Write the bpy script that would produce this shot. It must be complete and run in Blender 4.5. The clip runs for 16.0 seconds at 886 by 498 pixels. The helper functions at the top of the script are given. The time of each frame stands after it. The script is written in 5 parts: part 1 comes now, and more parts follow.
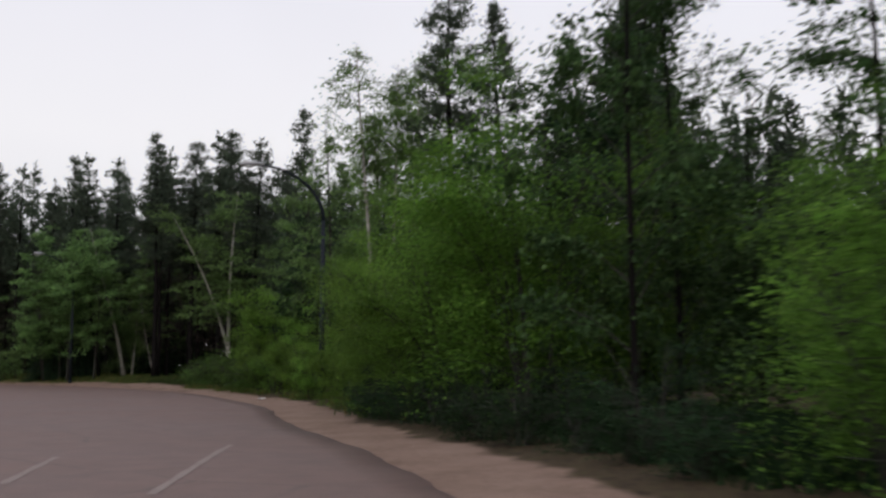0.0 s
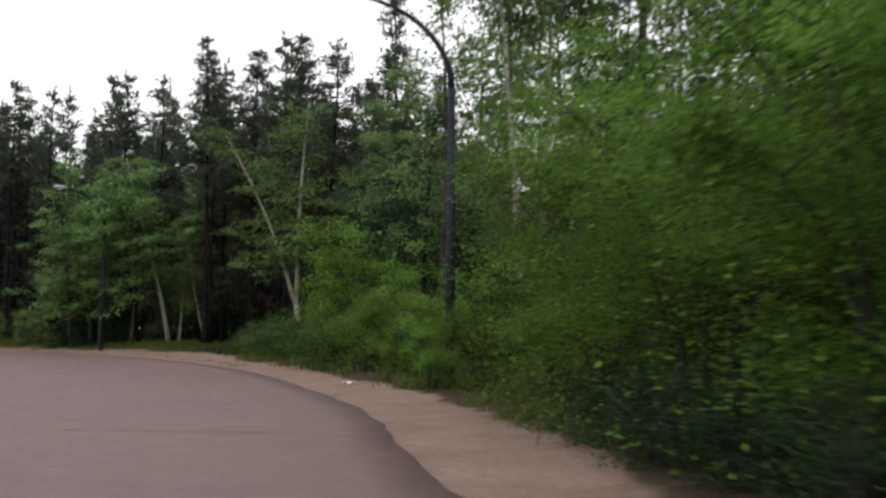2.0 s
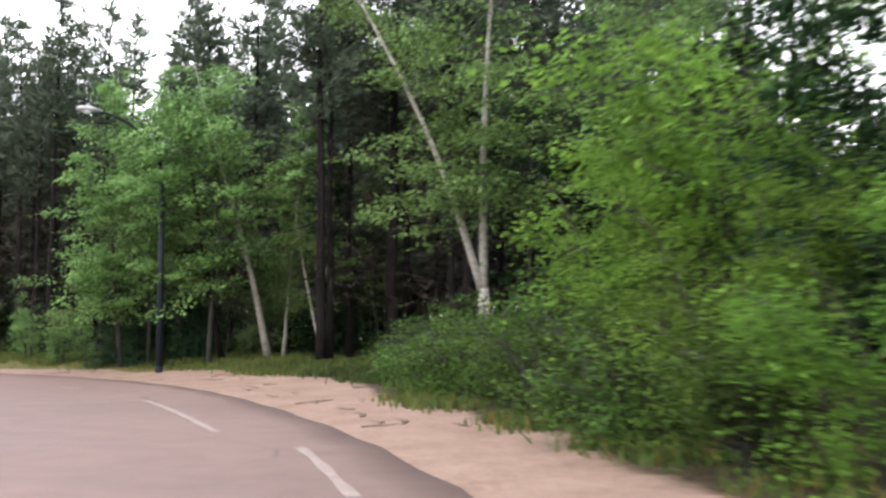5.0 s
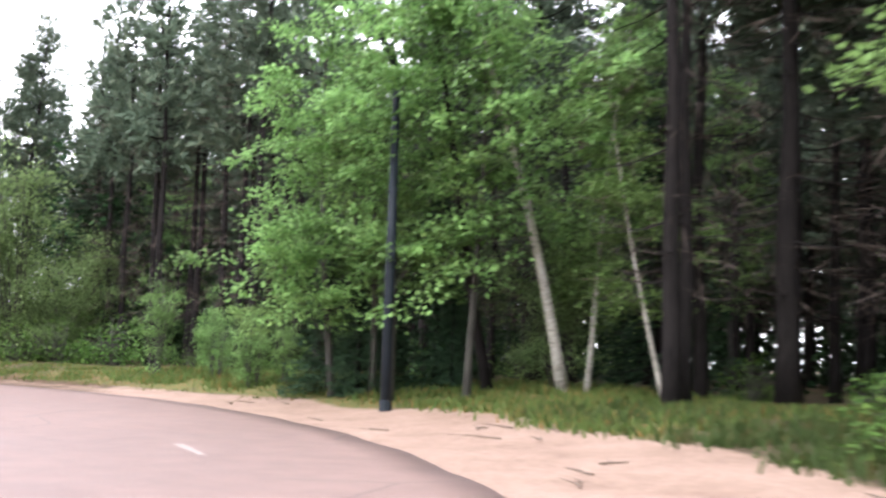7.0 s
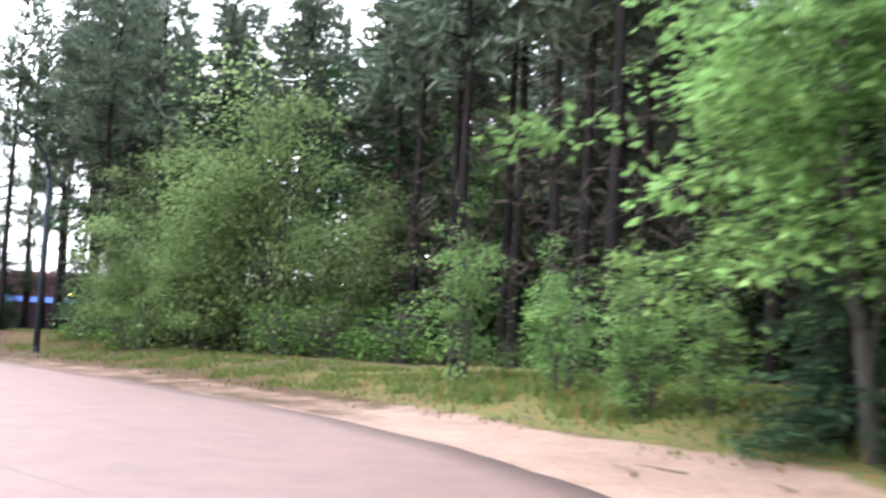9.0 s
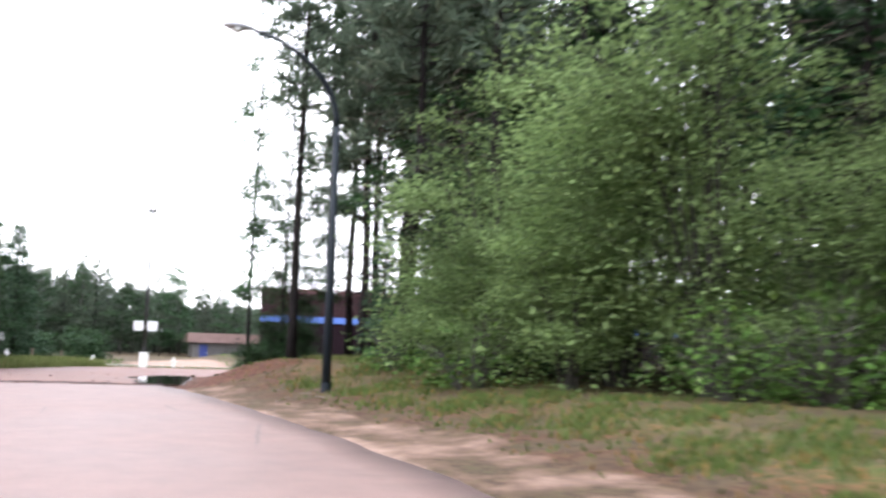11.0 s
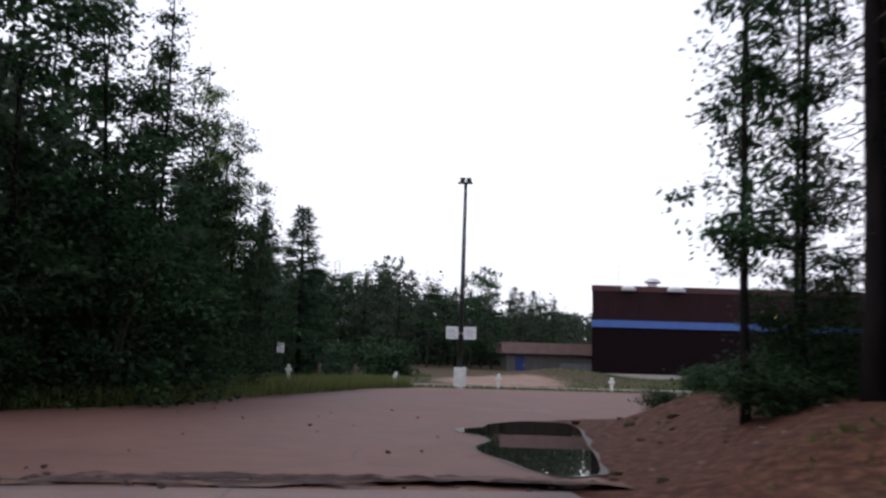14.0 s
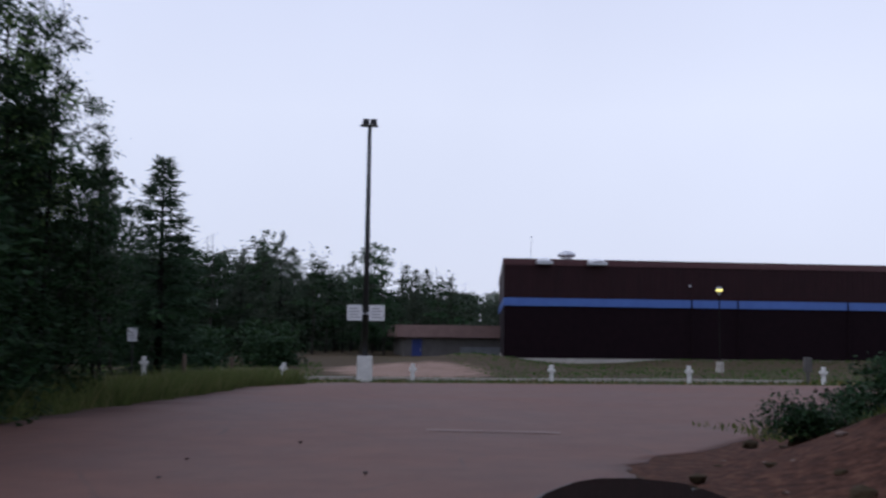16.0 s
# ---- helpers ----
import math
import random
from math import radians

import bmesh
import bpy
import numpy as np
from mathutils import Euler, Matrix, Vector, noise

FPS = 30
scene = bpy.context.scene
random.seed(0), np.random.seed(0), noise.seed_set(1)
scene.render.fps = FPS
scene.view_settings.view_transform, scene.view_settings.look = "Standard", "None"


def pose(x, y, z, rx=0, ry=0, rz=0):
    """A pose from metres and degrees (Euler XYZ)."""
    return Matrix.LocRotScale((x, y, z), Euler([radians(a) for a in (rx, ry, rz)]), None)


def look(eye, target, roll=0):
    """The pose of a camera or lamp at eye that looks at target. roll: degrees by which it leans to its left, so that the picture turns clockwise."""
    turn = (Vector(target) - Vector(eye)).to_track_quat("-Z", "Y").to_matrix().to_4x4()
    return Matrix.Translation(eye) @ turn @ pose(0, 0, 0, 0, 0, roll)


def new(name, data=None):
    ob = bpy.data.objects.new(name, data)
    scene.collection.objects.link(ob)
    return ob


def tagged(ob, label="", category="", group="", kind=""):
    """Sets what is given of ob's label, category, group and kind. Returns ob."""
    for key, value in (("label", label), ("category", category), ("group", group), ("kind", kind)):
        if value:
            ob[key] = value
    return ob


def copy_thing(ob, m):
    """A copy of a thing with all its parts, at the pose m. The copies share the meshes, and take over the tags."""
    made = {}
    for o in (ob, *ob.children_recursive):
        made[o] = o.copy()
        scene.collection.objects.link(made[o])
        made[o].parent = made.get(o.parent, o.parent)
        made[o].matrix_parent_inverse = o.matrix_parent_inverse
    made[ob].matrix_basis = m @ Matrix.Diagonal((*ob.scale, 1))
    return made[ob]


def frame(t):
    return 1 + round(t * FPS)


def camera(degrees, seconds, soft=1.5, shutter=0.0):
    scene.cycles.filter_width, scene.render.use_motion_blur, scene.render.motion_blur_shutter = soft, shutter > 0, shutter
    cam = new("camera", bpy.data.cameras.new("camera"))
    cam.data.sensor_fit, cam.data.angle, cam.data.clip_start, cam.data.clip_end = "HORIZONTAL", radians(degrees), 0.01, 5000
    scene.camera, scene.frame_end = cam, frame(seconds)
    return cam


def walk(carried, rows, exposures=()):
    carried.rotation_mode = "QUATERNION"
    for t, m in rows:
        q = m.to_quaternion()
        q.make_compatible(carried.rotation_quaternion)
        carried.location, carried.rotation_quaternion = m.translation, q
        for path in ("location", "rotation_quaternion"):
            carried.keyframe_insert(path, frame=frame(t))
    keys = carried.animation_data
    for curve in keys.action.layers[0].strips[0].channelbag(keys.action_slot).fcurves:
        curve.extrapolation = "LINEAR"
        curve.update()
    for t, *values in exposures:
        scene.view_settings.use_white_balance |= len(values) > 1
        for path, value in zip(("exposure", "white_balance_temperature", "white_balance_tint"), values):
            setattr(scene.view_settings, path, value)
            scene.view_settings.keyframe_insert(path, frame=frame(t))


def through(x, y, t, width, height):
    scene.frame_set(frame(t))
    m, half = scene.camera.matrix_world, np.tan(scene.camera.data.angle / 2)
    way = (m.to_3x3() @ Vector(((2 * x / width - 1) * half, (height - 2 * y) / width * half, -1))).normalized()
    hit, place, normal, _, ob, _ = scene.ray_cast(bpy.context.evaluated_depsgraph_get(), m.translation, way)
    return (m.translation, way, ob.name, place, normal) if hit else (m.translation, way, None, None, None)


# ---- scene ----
# ---------------------------------------------------------------- camera
cam = camera(44.0, 16.0, soft=2.6, shutter=0.5)
# seconds, place, yaw, pitch, roll
PATH = [
    (0.0, 32.663, 32.500, 1.285, 19.15, 6.07, 0.05),
    (0.5, 30.630, 36.085, 1.295, 20.59, 5.50, -0.33),
    (1.0, 28.560, 39.658, 1.257, 21.31, 4.91, -0.76),
    (1.5, 26.494, 43.227, 1.256, 21.92, 4.70, -0.55),
    (2.0, 24.491, 46.782, 1.253, 22.77, 4.35, -0.48),
    (2.5, 22.568, 50.314, 1.234, 23.77, 3.99, -0.03),
    (3.0, 20.681, 53.829, 1.189, 24.73, 4.19, 0.84),
    (3.2, 19.913, 55.212, 1.234, 25.09, 4.17, 0.86),
    (5.3, 9.860, 68.265, 1.264, 30.77, 4.65, -0.15),
    (5.5, 8.852, 69.506, 1.290, 31.81, 4.63, -0.38),
    (6.0, 6.252, 72.553, 1.280, 35.18, 5.28, -1.10),
    (6.5, 3.510, 75.444, 1.253, 38.70, 5.71, -1.25),
    (7.0, 0.674, 78.127, 1.193, 42.29, 5.72, -1.81),
    (7.5, -2.221, 80.591, 1.255, 45.99, 5.68, -2.09),
    (8.0, -5.247, 82.758, 1.228, 49.67, 6.34, -2.41),
    (8.2, -6.502, 83.538, 1.230, 51.32, 6.05, -2.60),
    (10.3, -20.926, 89.493, 1.228, 68.29, 5.25, -1.68),
    (10.5, -22.418, 89.842, 1.235, 69.95, 5.66, -1.67),
    (11.0, -26.213, 90.473, 1.241, 74.54, 5.15, -1.89),
    (11.5, -29.999, 90.807, 1.249, 79.06, 4.94, -1.35),
    (12.0, -33.703, 90.896, 1.261, 82.83, 5.05, -0.98),
    (12.5, -37.281, 90.775, 1.268, 85.76, 5.19, -1.25),
    (13.0, -40.720, 90.568, 1.272, 87.87, 5.47, -1.42),
    (13.5, -43.936, 90.251, 1.270, 89.26, 5.09, -1.48),
    (14.0, -46.985, 89.922, 1.240, 89.88, 5.18, -1.60),
    (14.5, -49.924, 89.568, 1.288, 89.98, 5.08, -1.29),
    (15.0, -52.780, 89.292, 1.252, 88.64, 4.90, -1.42),
    (15.5, -55.555, 89.119, 1.225, 86.22, 4.59, -0.86),
    (16.0, -58.280, 89.044, 1.205, 83.42, 4.46, -0.67),
]


def aim(x, y, z, yaw, pitch, roll):
    a, b = radians(yaw), radians(pitch)
    way = Vector((-math.sin(a) * math.cos(b), math.cos(a) * math.cos(b), math.sin(b)))
    return look((x, y, z), Vector((x, y, z)) + way, -roll)


EXPOSURES = [(0.0, -0.3, 6900, 10), (0.5, -0.15, 6900, 10), (1.5, 0.15, 7000, 10), (3.0, 0.82, 7000, 9), (5.5, 1.92, 6850, 8), (7.0, 2.46, 6650, 9), (8.0, 2.58, 6450, 9), (10.3, 2.42, 6450, 8), (11.0, 2.2, 6600, 9), (12.5, 1.15, 6800, 11),
             (13.0, 0.5, 6600, 12), (13.5, 0.2, 6500, 12), (14.0, 0.1, 6400, 12), (14.5, -0.12, 6250, 12), (15.2, -0.35, 6000, 13), (16.0, -0.45, 5850, 13)]
walk(cam, [(t, aim(*row)) for t, *row in PATH], EXPOSURES)

# ---------------------------------------------------------------- sky and sun
world = bpy.data.worlds.new("overcast_sky")
scene.world = world
world.use_nodes = True
wn, wl = world.node_tree.nodes, world.node_tree.links
wn.clear()
w_out = wn.new("ShaderNodeOutputWorld")
w_bg = wn.new("ShaderNodeBackground")
w_sky = wn.new("ShaderNodeTexSky")
w_sky.sky_type, w_sky.sun_disc = "NISHITA", False
w_sky.sun_elevation, w_sky.sun_rotation = radians(38), radians(200)
w_scale = wn.new("ShaderNodeVectorMath")
w_scale.operation = "SCALE"
w_scale.inputs["Scale"].default_value = 0.1
w_co = wn.new("ShaderNodeTexCoord")
w_sep = wn.new("ShaderNodeSeparateXYZ")
w_ramp = wn.new("ShaderNodeValToRGB")
w_ramp.color_ramp.elements[0].color = (0.83, 0.84, 0.93, 1)
w_ramp.color_ramp.elements[0].position = 0.02
w_ramp.color_ramp.elements[1].color = (0.73, 0.76, 0.94, 1)
w_ramp.color_ramp.elements[1].position = 0.55
w_mid = w_ramp.color_ramp.elements.new(0.2)
w_mid.color = (0.93, 0.94, 1.02, 1)
w_noise = wn.new("ShaderNodeTexNoise")
w_noise.inputs["Scale"].default_value = 1.6
w_noise.inputs["Detail"].default_value = 4
w_cloud = wn.new("ShaderNodeMapRange")
w_cloud.inputs["From Min"].default_value, w_cloud.inputs["From Max"].default_value = 0.3, 0.7
w_cloud.inputs["To Min"].default_value, w_cloud.inputs["To Max"].default_value = 0.93, 1.05
w_mul = wn.new("ShaderNodeVectorMath")
w_mul.operation = "SCALE"
w_mix = wn.new("ShaderNodeMix")
w_mix.data_type = "RGBA"
w_mix.inputs["Factor"].default_value = 0.9
wl.new(w_co.outputs["Generated"], w_sep.inputs[0])
wl.new(w_sep.outputs["Z"], w_ramp.inputs["Fac"])
wl.new(w_co.outputs["Generated"], w_noise.inputs["Vector"])
wl.new(w_noise.outputs["Fac"], w_cloud.inputs["Value"])
wl.new(w_ramp.outputs["Color"], w_mul.inputs[0])
wl.new(w_cloud.outputs["Result"], w_mul.inputs["Scale"])
wl.new(w_sky.outputs["Color"], w_scale.inputs[0])
wl.new(w_scale.outputs[0], w_mix.inputs[6])
wl.new(w_mul.outputs[0], w_mix.inputs[7])
wl.new(w_mix.outputs[2], w_bg.inputs["Color"])
w_bg.inputs["Strength"].default_value = 1.25
wl.new(w_bg.outputs[0], w_out.inputs[0])

sun = new("sun", bpy.data.lights.new("sun", "SUN"))
sun.data.energy, sun.data.angle, sun.data.color = 0.7, radians(25), (1.0, 0.97, 0.93)
sun.matrix_world = look((0, 0, 60), (0 + 30 * math.sin(radians(200)), 30 * math.cos(radians(200)) * -1, 22), 0)

# ---------------------------------------------------------------- materials


def material(name, rough=0.8, metal=0.0):
    m = bpy.data.materials.new(name)
    m.use_nodes = True
    b = m.node_tree.nodes["Principled BSDF"]
    b.inputs["Roughness"].default_value, b.inputs["Metallic"].default_value = rough, metal
    return m, m.node_tree.nodes, m.node_tree.links, b


def noise_node(n, l, scale, detail=5, coord="Object", rough=0.6, stretch=None):
    co = n.new("ShaderNodeTexCoord")
    t = n.new("ShaderNodeTexNoise")
    t.inputs["Scale"].default_value, t.inputs["Detail"].default_value, t.inputs["Roughness"].default_value = scale, detail, rough
    if stretch:
        mp = n.new("ShaderNodeMapping")
        mp.inputs["Scale"].default_value = stretch
        l.new(co.outputs[coord], mp.inputs[0])
        l.new(mp.outputs[0], t.inputs["Vector"])
    else:
        l.new(co.outputs[coord], t.inputs["Vector"])
    return t


def ramp_node(n, l, source, stops):
    r = n.new("ShaderNodeValToRGB")
    e = r.color_ramp.elements
    while len(e) < len(stops):
        e.new(0.5)
    for k, (pos, col) in zip(e, stops):
        k.position, k.color = pos, (*col, 1)
    l.new(source, r.inputs["Fac"])
    return r


def mix_node(n, l, fac, a, b, mode="MIX"):
    m = n.new("ShaderNodeMix")
    m.data_type, m.blend_type = "RGBA", mode
    if isinstance(fac, float):
        m.inputs["Factor"].default_value = fac
    else:
        l.new(fac, m.inputs["Factor"])
    for sock, v in ((6, a), (7, b)):
        if isinstance(v, tuple):
            m.inputs[sock].default_value = (*v, 1)
        else:
            l.new(v, m.inputs[sock])
    return m.outputs[2]


def bump_node(n, l, height, bsdf, strength=0.3, distance=0.02):
    b = n.new("ShaderNodeBump")
    b.inputs["Strength"].default_value, b.inputs["Distance"].default_value = strength, distance
    l.new(height, b.inputs["Height"])
    l.new(b.outputs[0], bsdf.inputs["Normal"])


def simple(name, dark, light, scale=6.0, rough=0.7, metal=0.0, bump=0.15, stretch=None, gloss=0.5):
    m, n, l, b = material(name, rough, metal)
    b.inputs["Specular IOR Level"].default_value = gloss
    t = noise_node(n, l, scale, stretch=stretch)
    r = ramp_node(n, l, t.outputs["Fac"], [(0.3, dark), (0.7, light)])
    t2 = noise_node(n, l, scale * 9, 3)
    c = mix_node(n, l, 0.25, r.outputs[0], ramp_node(n, l, t2.outputs["Fac"], [(0.3, dark), (0.7, light)]).outputs[0])
    l.new(c, b.inputs["Base Color"])
    bump_node(n, l, t2.outputs["Fac"], b, bump, 0.01)
    return m


def leaf_material(name, dark, mid, light, through=0.35):
    m, n, l, b = material(name, 0.6)
    b.inputs["Specular IOR Level"].default_value = 0.08
    g = n.new("ShaderNodeNewGeometry")
    r = ramp_node(n, l, g.outputs["Random Per Island"], [(0.0, dark), (0.25, mid), (0.75, mid), (1.0, light)])
    o = n.new("ShaderNodeObjectInfo")
    hs = n.new("ShaderNodeHueSaturation")
    mr = n.new("ShaderNodeMapRange")
    mr.inputs["To Min"].default_value, mr.inputs["To Max"].default_value = 0.8, 1.2
    l.new(o.outputs["Random"], mr.inputs["Value"])
    l.new(mr.outputs[0], hs.inputs["Value"])
    mh = n.new("ShaderNodeMapRange")
    mh.inputs["To Min"].default_value, mh.inputs["To Max"].default_value = 0.49, 0.51
    l.new(o.outputs["Random"], mh.inputs["Value"])
    l.new(mh.outputs[0], hs.inputs["Hue"])
    l.new(r.outputs[0], hs.inputs["Color"])
    # boughs differ in tone at random, painting in lit boughs and dark hollows
    at = n.new("ShaderNodeAttribute")
    at.attribute_name = "tone"
    up = n.new("ShaderNodeMath")
    up.inputs[1].default_value = 1.0
    l.new(at.outputs["Fac"], up.inputs[0])
    hs2 = n.new("ShaderNodeHueSaturation")
    l.new(up.outputs[0], hs2.inputs["Value"])
    l.new(hs.outputs[0], hs2.inputs["Color"])
    hs = hs2
    l.new(hs.outputs[0], b.inputs["Base Color"])
    tr = n.new("ShaderNodeBsdfTranslucent")
    l.new(hs.outputs[0], tr.inputs["Color"])
    mx = n.new("ShaderNodeMixShader")
    mx.inputs[0].default_value = through
    l.new(b.outputs[0], mx.inputs[1])
    l.new(tr.outputs[0], mx.inputs[2])
    l.new(mx.outputs[0], n["Material Output"].inputs[0])
    return m


def asphalt_material(name, dark, mid, dusty, gloss=0.5):
    m, n, l, b = material(name, 0.62)
    b.inputs["Specular IOR Level"].default_value = gloss
    big = noise_node(n, l, 0.22, 5)
    mid_n = noise_node(n, l, 1.7, 6)
    fine = noise_node(n, l, 60, 3)
    c = ramp_node(n, l, big.outputs["Fac"], [(0.32, mid), (0.62, dusty)]).outputs[0]
    c = mix_node(n, l, 0.35, c, ramp_node(n, l, mid_n.outputs["Fac"], [(0.35, dark), (0.65, dusty)]).outputs[0])
    c = mix_node(n, l, 0.3, c, ramp_node(n, l, fine.outputs["Fac"], [(0.35, dark), (0.7, dusty)]).outputs[0])
    # hairline cracks
    co = n.new("ShaderNodeTexCoord")
    v = n.new("ShaderNodeTexVoronoi")
    v.feature = "DISTANCE_TO_EDGE"
    v.inputs["Scale"].default_value = 0.28
    wob = n.new("ShaderNodeMix")
    wob.data_type = "VECTOR"
    wob.inputs["Factor"].default_value = 0.12
    l.new(co.outputs["Object"], wob.inputs[4])
    l.new(mid_n.outputs["Color"], wob.inputs[5])
    l.new(wob.outputs[1], v.inputs["Vector"])
    crack = ramp_node(n, l, v.outputs["Distance"], [(0.0, (1, 1, 1)), (0.006, (0, 0, 0))])
    gate = ramp_node(n, l, big.outputs["Fac"], [(0.48, (0, 0, 0)), (0.56, (0.7, 0.7, 0.7))])
    k = mix_node(n, l, 1.0, crack.outputs[0], gate.outputs[0], "MULTIPLY")
    c = mix_node(n, l, k, c, (0.06, 0.048, 0.043))
    l.new(c, b.inputs["Base Color"])
    rr = n.new("ShaderNodeMapRange")
    rr.inputs["To Min"].default_value, rr.inputs["To Max"].default_value = 0.5, 0.78
    l.new(big.outputs["Fac"], rr.inputs["Value"])
    l.new(rr.outputs[0], b.inputs["Roughness"])
    bump_node(n, l, fine.outputs["Fac"], b, 0.35, 0.006)
    return m


def ground_material():
    m, n, l, b = material("earth", 0.95)
    b.inputs["Specular IOR Level"].default_value = 0.15
    at = n.new("ShaderNodeVertexColor")
    at.layer_name = "zone"
    sp = n.new("ShaderNodeSeparateColor")
    l.new(at.outputs["Color"], sp.inputs[0])
    n1, n2, n3 = noise_node(n, l, 0.9, 6), noise_node(n, l, 7, 5), noise_node(n, l, 45, 3)
    litter = ramp_node(n, l, n2.outputs["Fac"], [(0.3, (0.035, 0.026, 0.016)), (0.55, (0.085, 0.06, 0.035)), (0.75, (0.06, 0.075, 0.025))]).outputs[0]
    sand = ramp_node(n, l, n1.outputs["Fac"], [(0.3, (0.2, 0.13, 0.098)), (0.5, (0.27, 0.183, 0.142)), (0.7, (0.33, 0.23, 0.182))]).outputs[0]
    sand = mix_node(n, l, 0.3, sand, ramp_node(n, l, n2.outputs["Fac"], [(0.3, (0.16, 0.098, 0.068)), (0.6, (0.35, 0.24, 0.175))]).outputs[0])
    grass = ramp_node(n, l, n2.outputs["Fac"], [(0.3, (0.06, 0.09, 0.024)), (0.46, (0.09, 0.11, 0.034)), (0.58, (0.15, 0.1, 0.038)), (0.7, (0.24, 0.11, 0.04))]).outputs[0]
    dirt = ramp_node(n, l, n2.outputs["Fac"], [(0.3, (0.03, 0.013, 0.008)), (0.5, (0.075, 0.032, 0.019)), (0.72, (0.16, 0.075, 0.046))]).outputs[0]

    def gate(sock):
        add = n.new("ShaderNodeMath")
        add.operation = "MULTIPLY_ADD"
        l.new(n1.outputs["Fac"], add.inputs[0])
        add.inputs[1].default_value = 0.55
        l.new(sock, add.inputs[2])
        return ramp_node(n, l, add.outputs[0], [(0.66, (0, 0, 0)), (0.86, (1, 1, 1))]).outputs[0]

    c = mix_node(n, l, gate(sp.outputs[1]), litter, grass)
    c = mix_node(n, l, gate(sp.outputs[2]), c, dirt)
    c = mix_node(n, l, gate(sp.outputs[0]), c, sand)
    c = mix_node(n, l, 0.35, c, ramp_node(n, l, n3.outputs["Fac"], [(0.3, (0.35, 0.35, 0.35)), (0.7, (1, 1, 1))]).outputs[0], "MULTIPLY")
    l.new(c, b.inputs["Base Color"])
    hsum = n.new("ShaderNodeMath")
    hsum.operation = "MULTIPLY_ADD"
    l.new(n3.outputs["Fac"], hsum.inputs[0])
    hsum.inputs[1].default_value = 0.3
    l.new(n2.outputs["Fac"], hsum.inputs[2])
    bump_node(n, l, hsum.outputs[0], b, 0.6, 0.06)
    return m


EARTH = ground_material()
ASPHALT = asphalt_material("road_asphalt", (0.082, 0.052, 0.043), (0.142, 0.091, 0.074), (0.205, 0.132, 0.108), 0.28)
LOT = asphalt_material("lot_asphalt", (0.054, 0.025, 0.0178), (0.094, 0.043, 0.031), (0.172, 0.083, 0.058), 0.2)
CRUMBLE = simple("broken_asphalt", (0.02, 0.011, 0.01), (0.062, 0.032, 0.026), 9, 0.9, bump=0.6)
JOINT_DIRT = simple("joint_dirt", (0.06, 0.033, 0.024), (0.17, 0.1, 0.073), 3, 0.9, bump=0.5, gloss=0.2)
ROADPAINT = simple("worn_road_paint", (0.165, 0.118, 0.098), (0.3, 0.24, 0.21), 9, 0.75)
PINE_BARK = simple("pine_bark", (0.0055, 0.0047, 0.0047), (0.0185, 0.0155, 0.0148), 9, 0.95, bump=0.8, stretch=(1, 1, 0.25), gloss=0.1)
GREY_BARK = simple("aspen_bark", (0.017, 0.0155, 0.013), (0.058, 0.053, 0.043), 7, 0.9, bump=0.4, stretch=(1, 1, 0.4))


def birch_bark_material():
    m, n, l, b = material("birch_bark", 0.75)
    t = noise_node(n, l, 5, 5, stretch=(1, 1, 5))
    t2 = noise_node(n, l, 1.3, 4)
    c = ramp_node(n, l, t.outputs["Fac"], [(0.36, (0.045, 0.04, 0.035)), (0.47, (0.3, 0.275, 0.235)), (0.7, (0.46, 0.43, 0.38))]).outputs[0]
    c = mix_node(n, l, 0.4, c, ramp_node(n, l, t2.outputs["Fac"], [(0.35, (0.17, 0.15, 0.12)), (0.65, (0.45, 0.43, 0.38))]).outputs[0])
    l.new(c, b.inputs["Base Color"])
    bump_node(n, l, t.outputs["Fac"], b, 0.3, 0.01)
    return m


BIRCH_BARK = birch_bark_material()
NEEDLE = leaf_material("pine_needles", (0.036, 0.052, 0.036), (0.066, 0.09, 0.06), (0.115, 0.135, 0.09), 0.25)
SPRUCE_NEEDLE = leaf_material("spruce_needles", (0.014, 0.034, 0.018), (0.03, 0.06, 0.03), (0.05, 0.085, 0.045), 0.2)
BUSH_LEAF = leaf_material("bush_leaves", (0.098, 0.148, 0.058), (0.155, 0.22, 0.088), (0.21, 0.28, 0.112), 0.55)
BIRCH_LEAF = leaf_material("birch_leaves", (0.09, 0.158, 0.052), (0.145, 0.24, 0.08), (0.205, 0.315, 0.11), 0.52)
# leaf green darkened to carry the heavy shade of the woods
SHADED_LEAF = leaf_material("shaded_leaves", (0.012, 0.029, 0.013), (0.0235, 0.05, 0.02), (0.04, 0.074, 0.029), 0.32)
SHRUB_LEAF = leaf_material("shrub_leaves", (0.075, 0.145, 0.026), (0.122, 0.225, 0.038), (0.195, 0.31, 0.06), 0.55)
UNDER_LEAF = leaf_material("undergrowth_leaves", (0.03, 0.065, 0.016), (0.06, 0.115, 0.026), (0.11, 0.165, 0.04), 0.35)
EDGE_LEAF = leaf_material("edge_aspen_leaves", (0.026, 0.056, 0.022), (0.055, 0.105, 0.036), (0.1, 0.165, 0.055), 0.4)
TALL_GRASS = leaf_material("tall_grass_blades", (0.075, 0.105, 0.032), (0.13, 0.155, 0.052), (0.21, 0.19, 0.085), 0.4)
WEED = leaf_material("weed_blades", (0.03, 0.05, 0.016), (0.05, 0.077, 0.025), (0.1, 0.082, 0.032), 0.3)
GRASS = leaf_material("grass_blades", (0.04, 0.072, 0.018), (0.078, 0.108, 0.03), (0.19, 0.11, 0.042), 0.3)
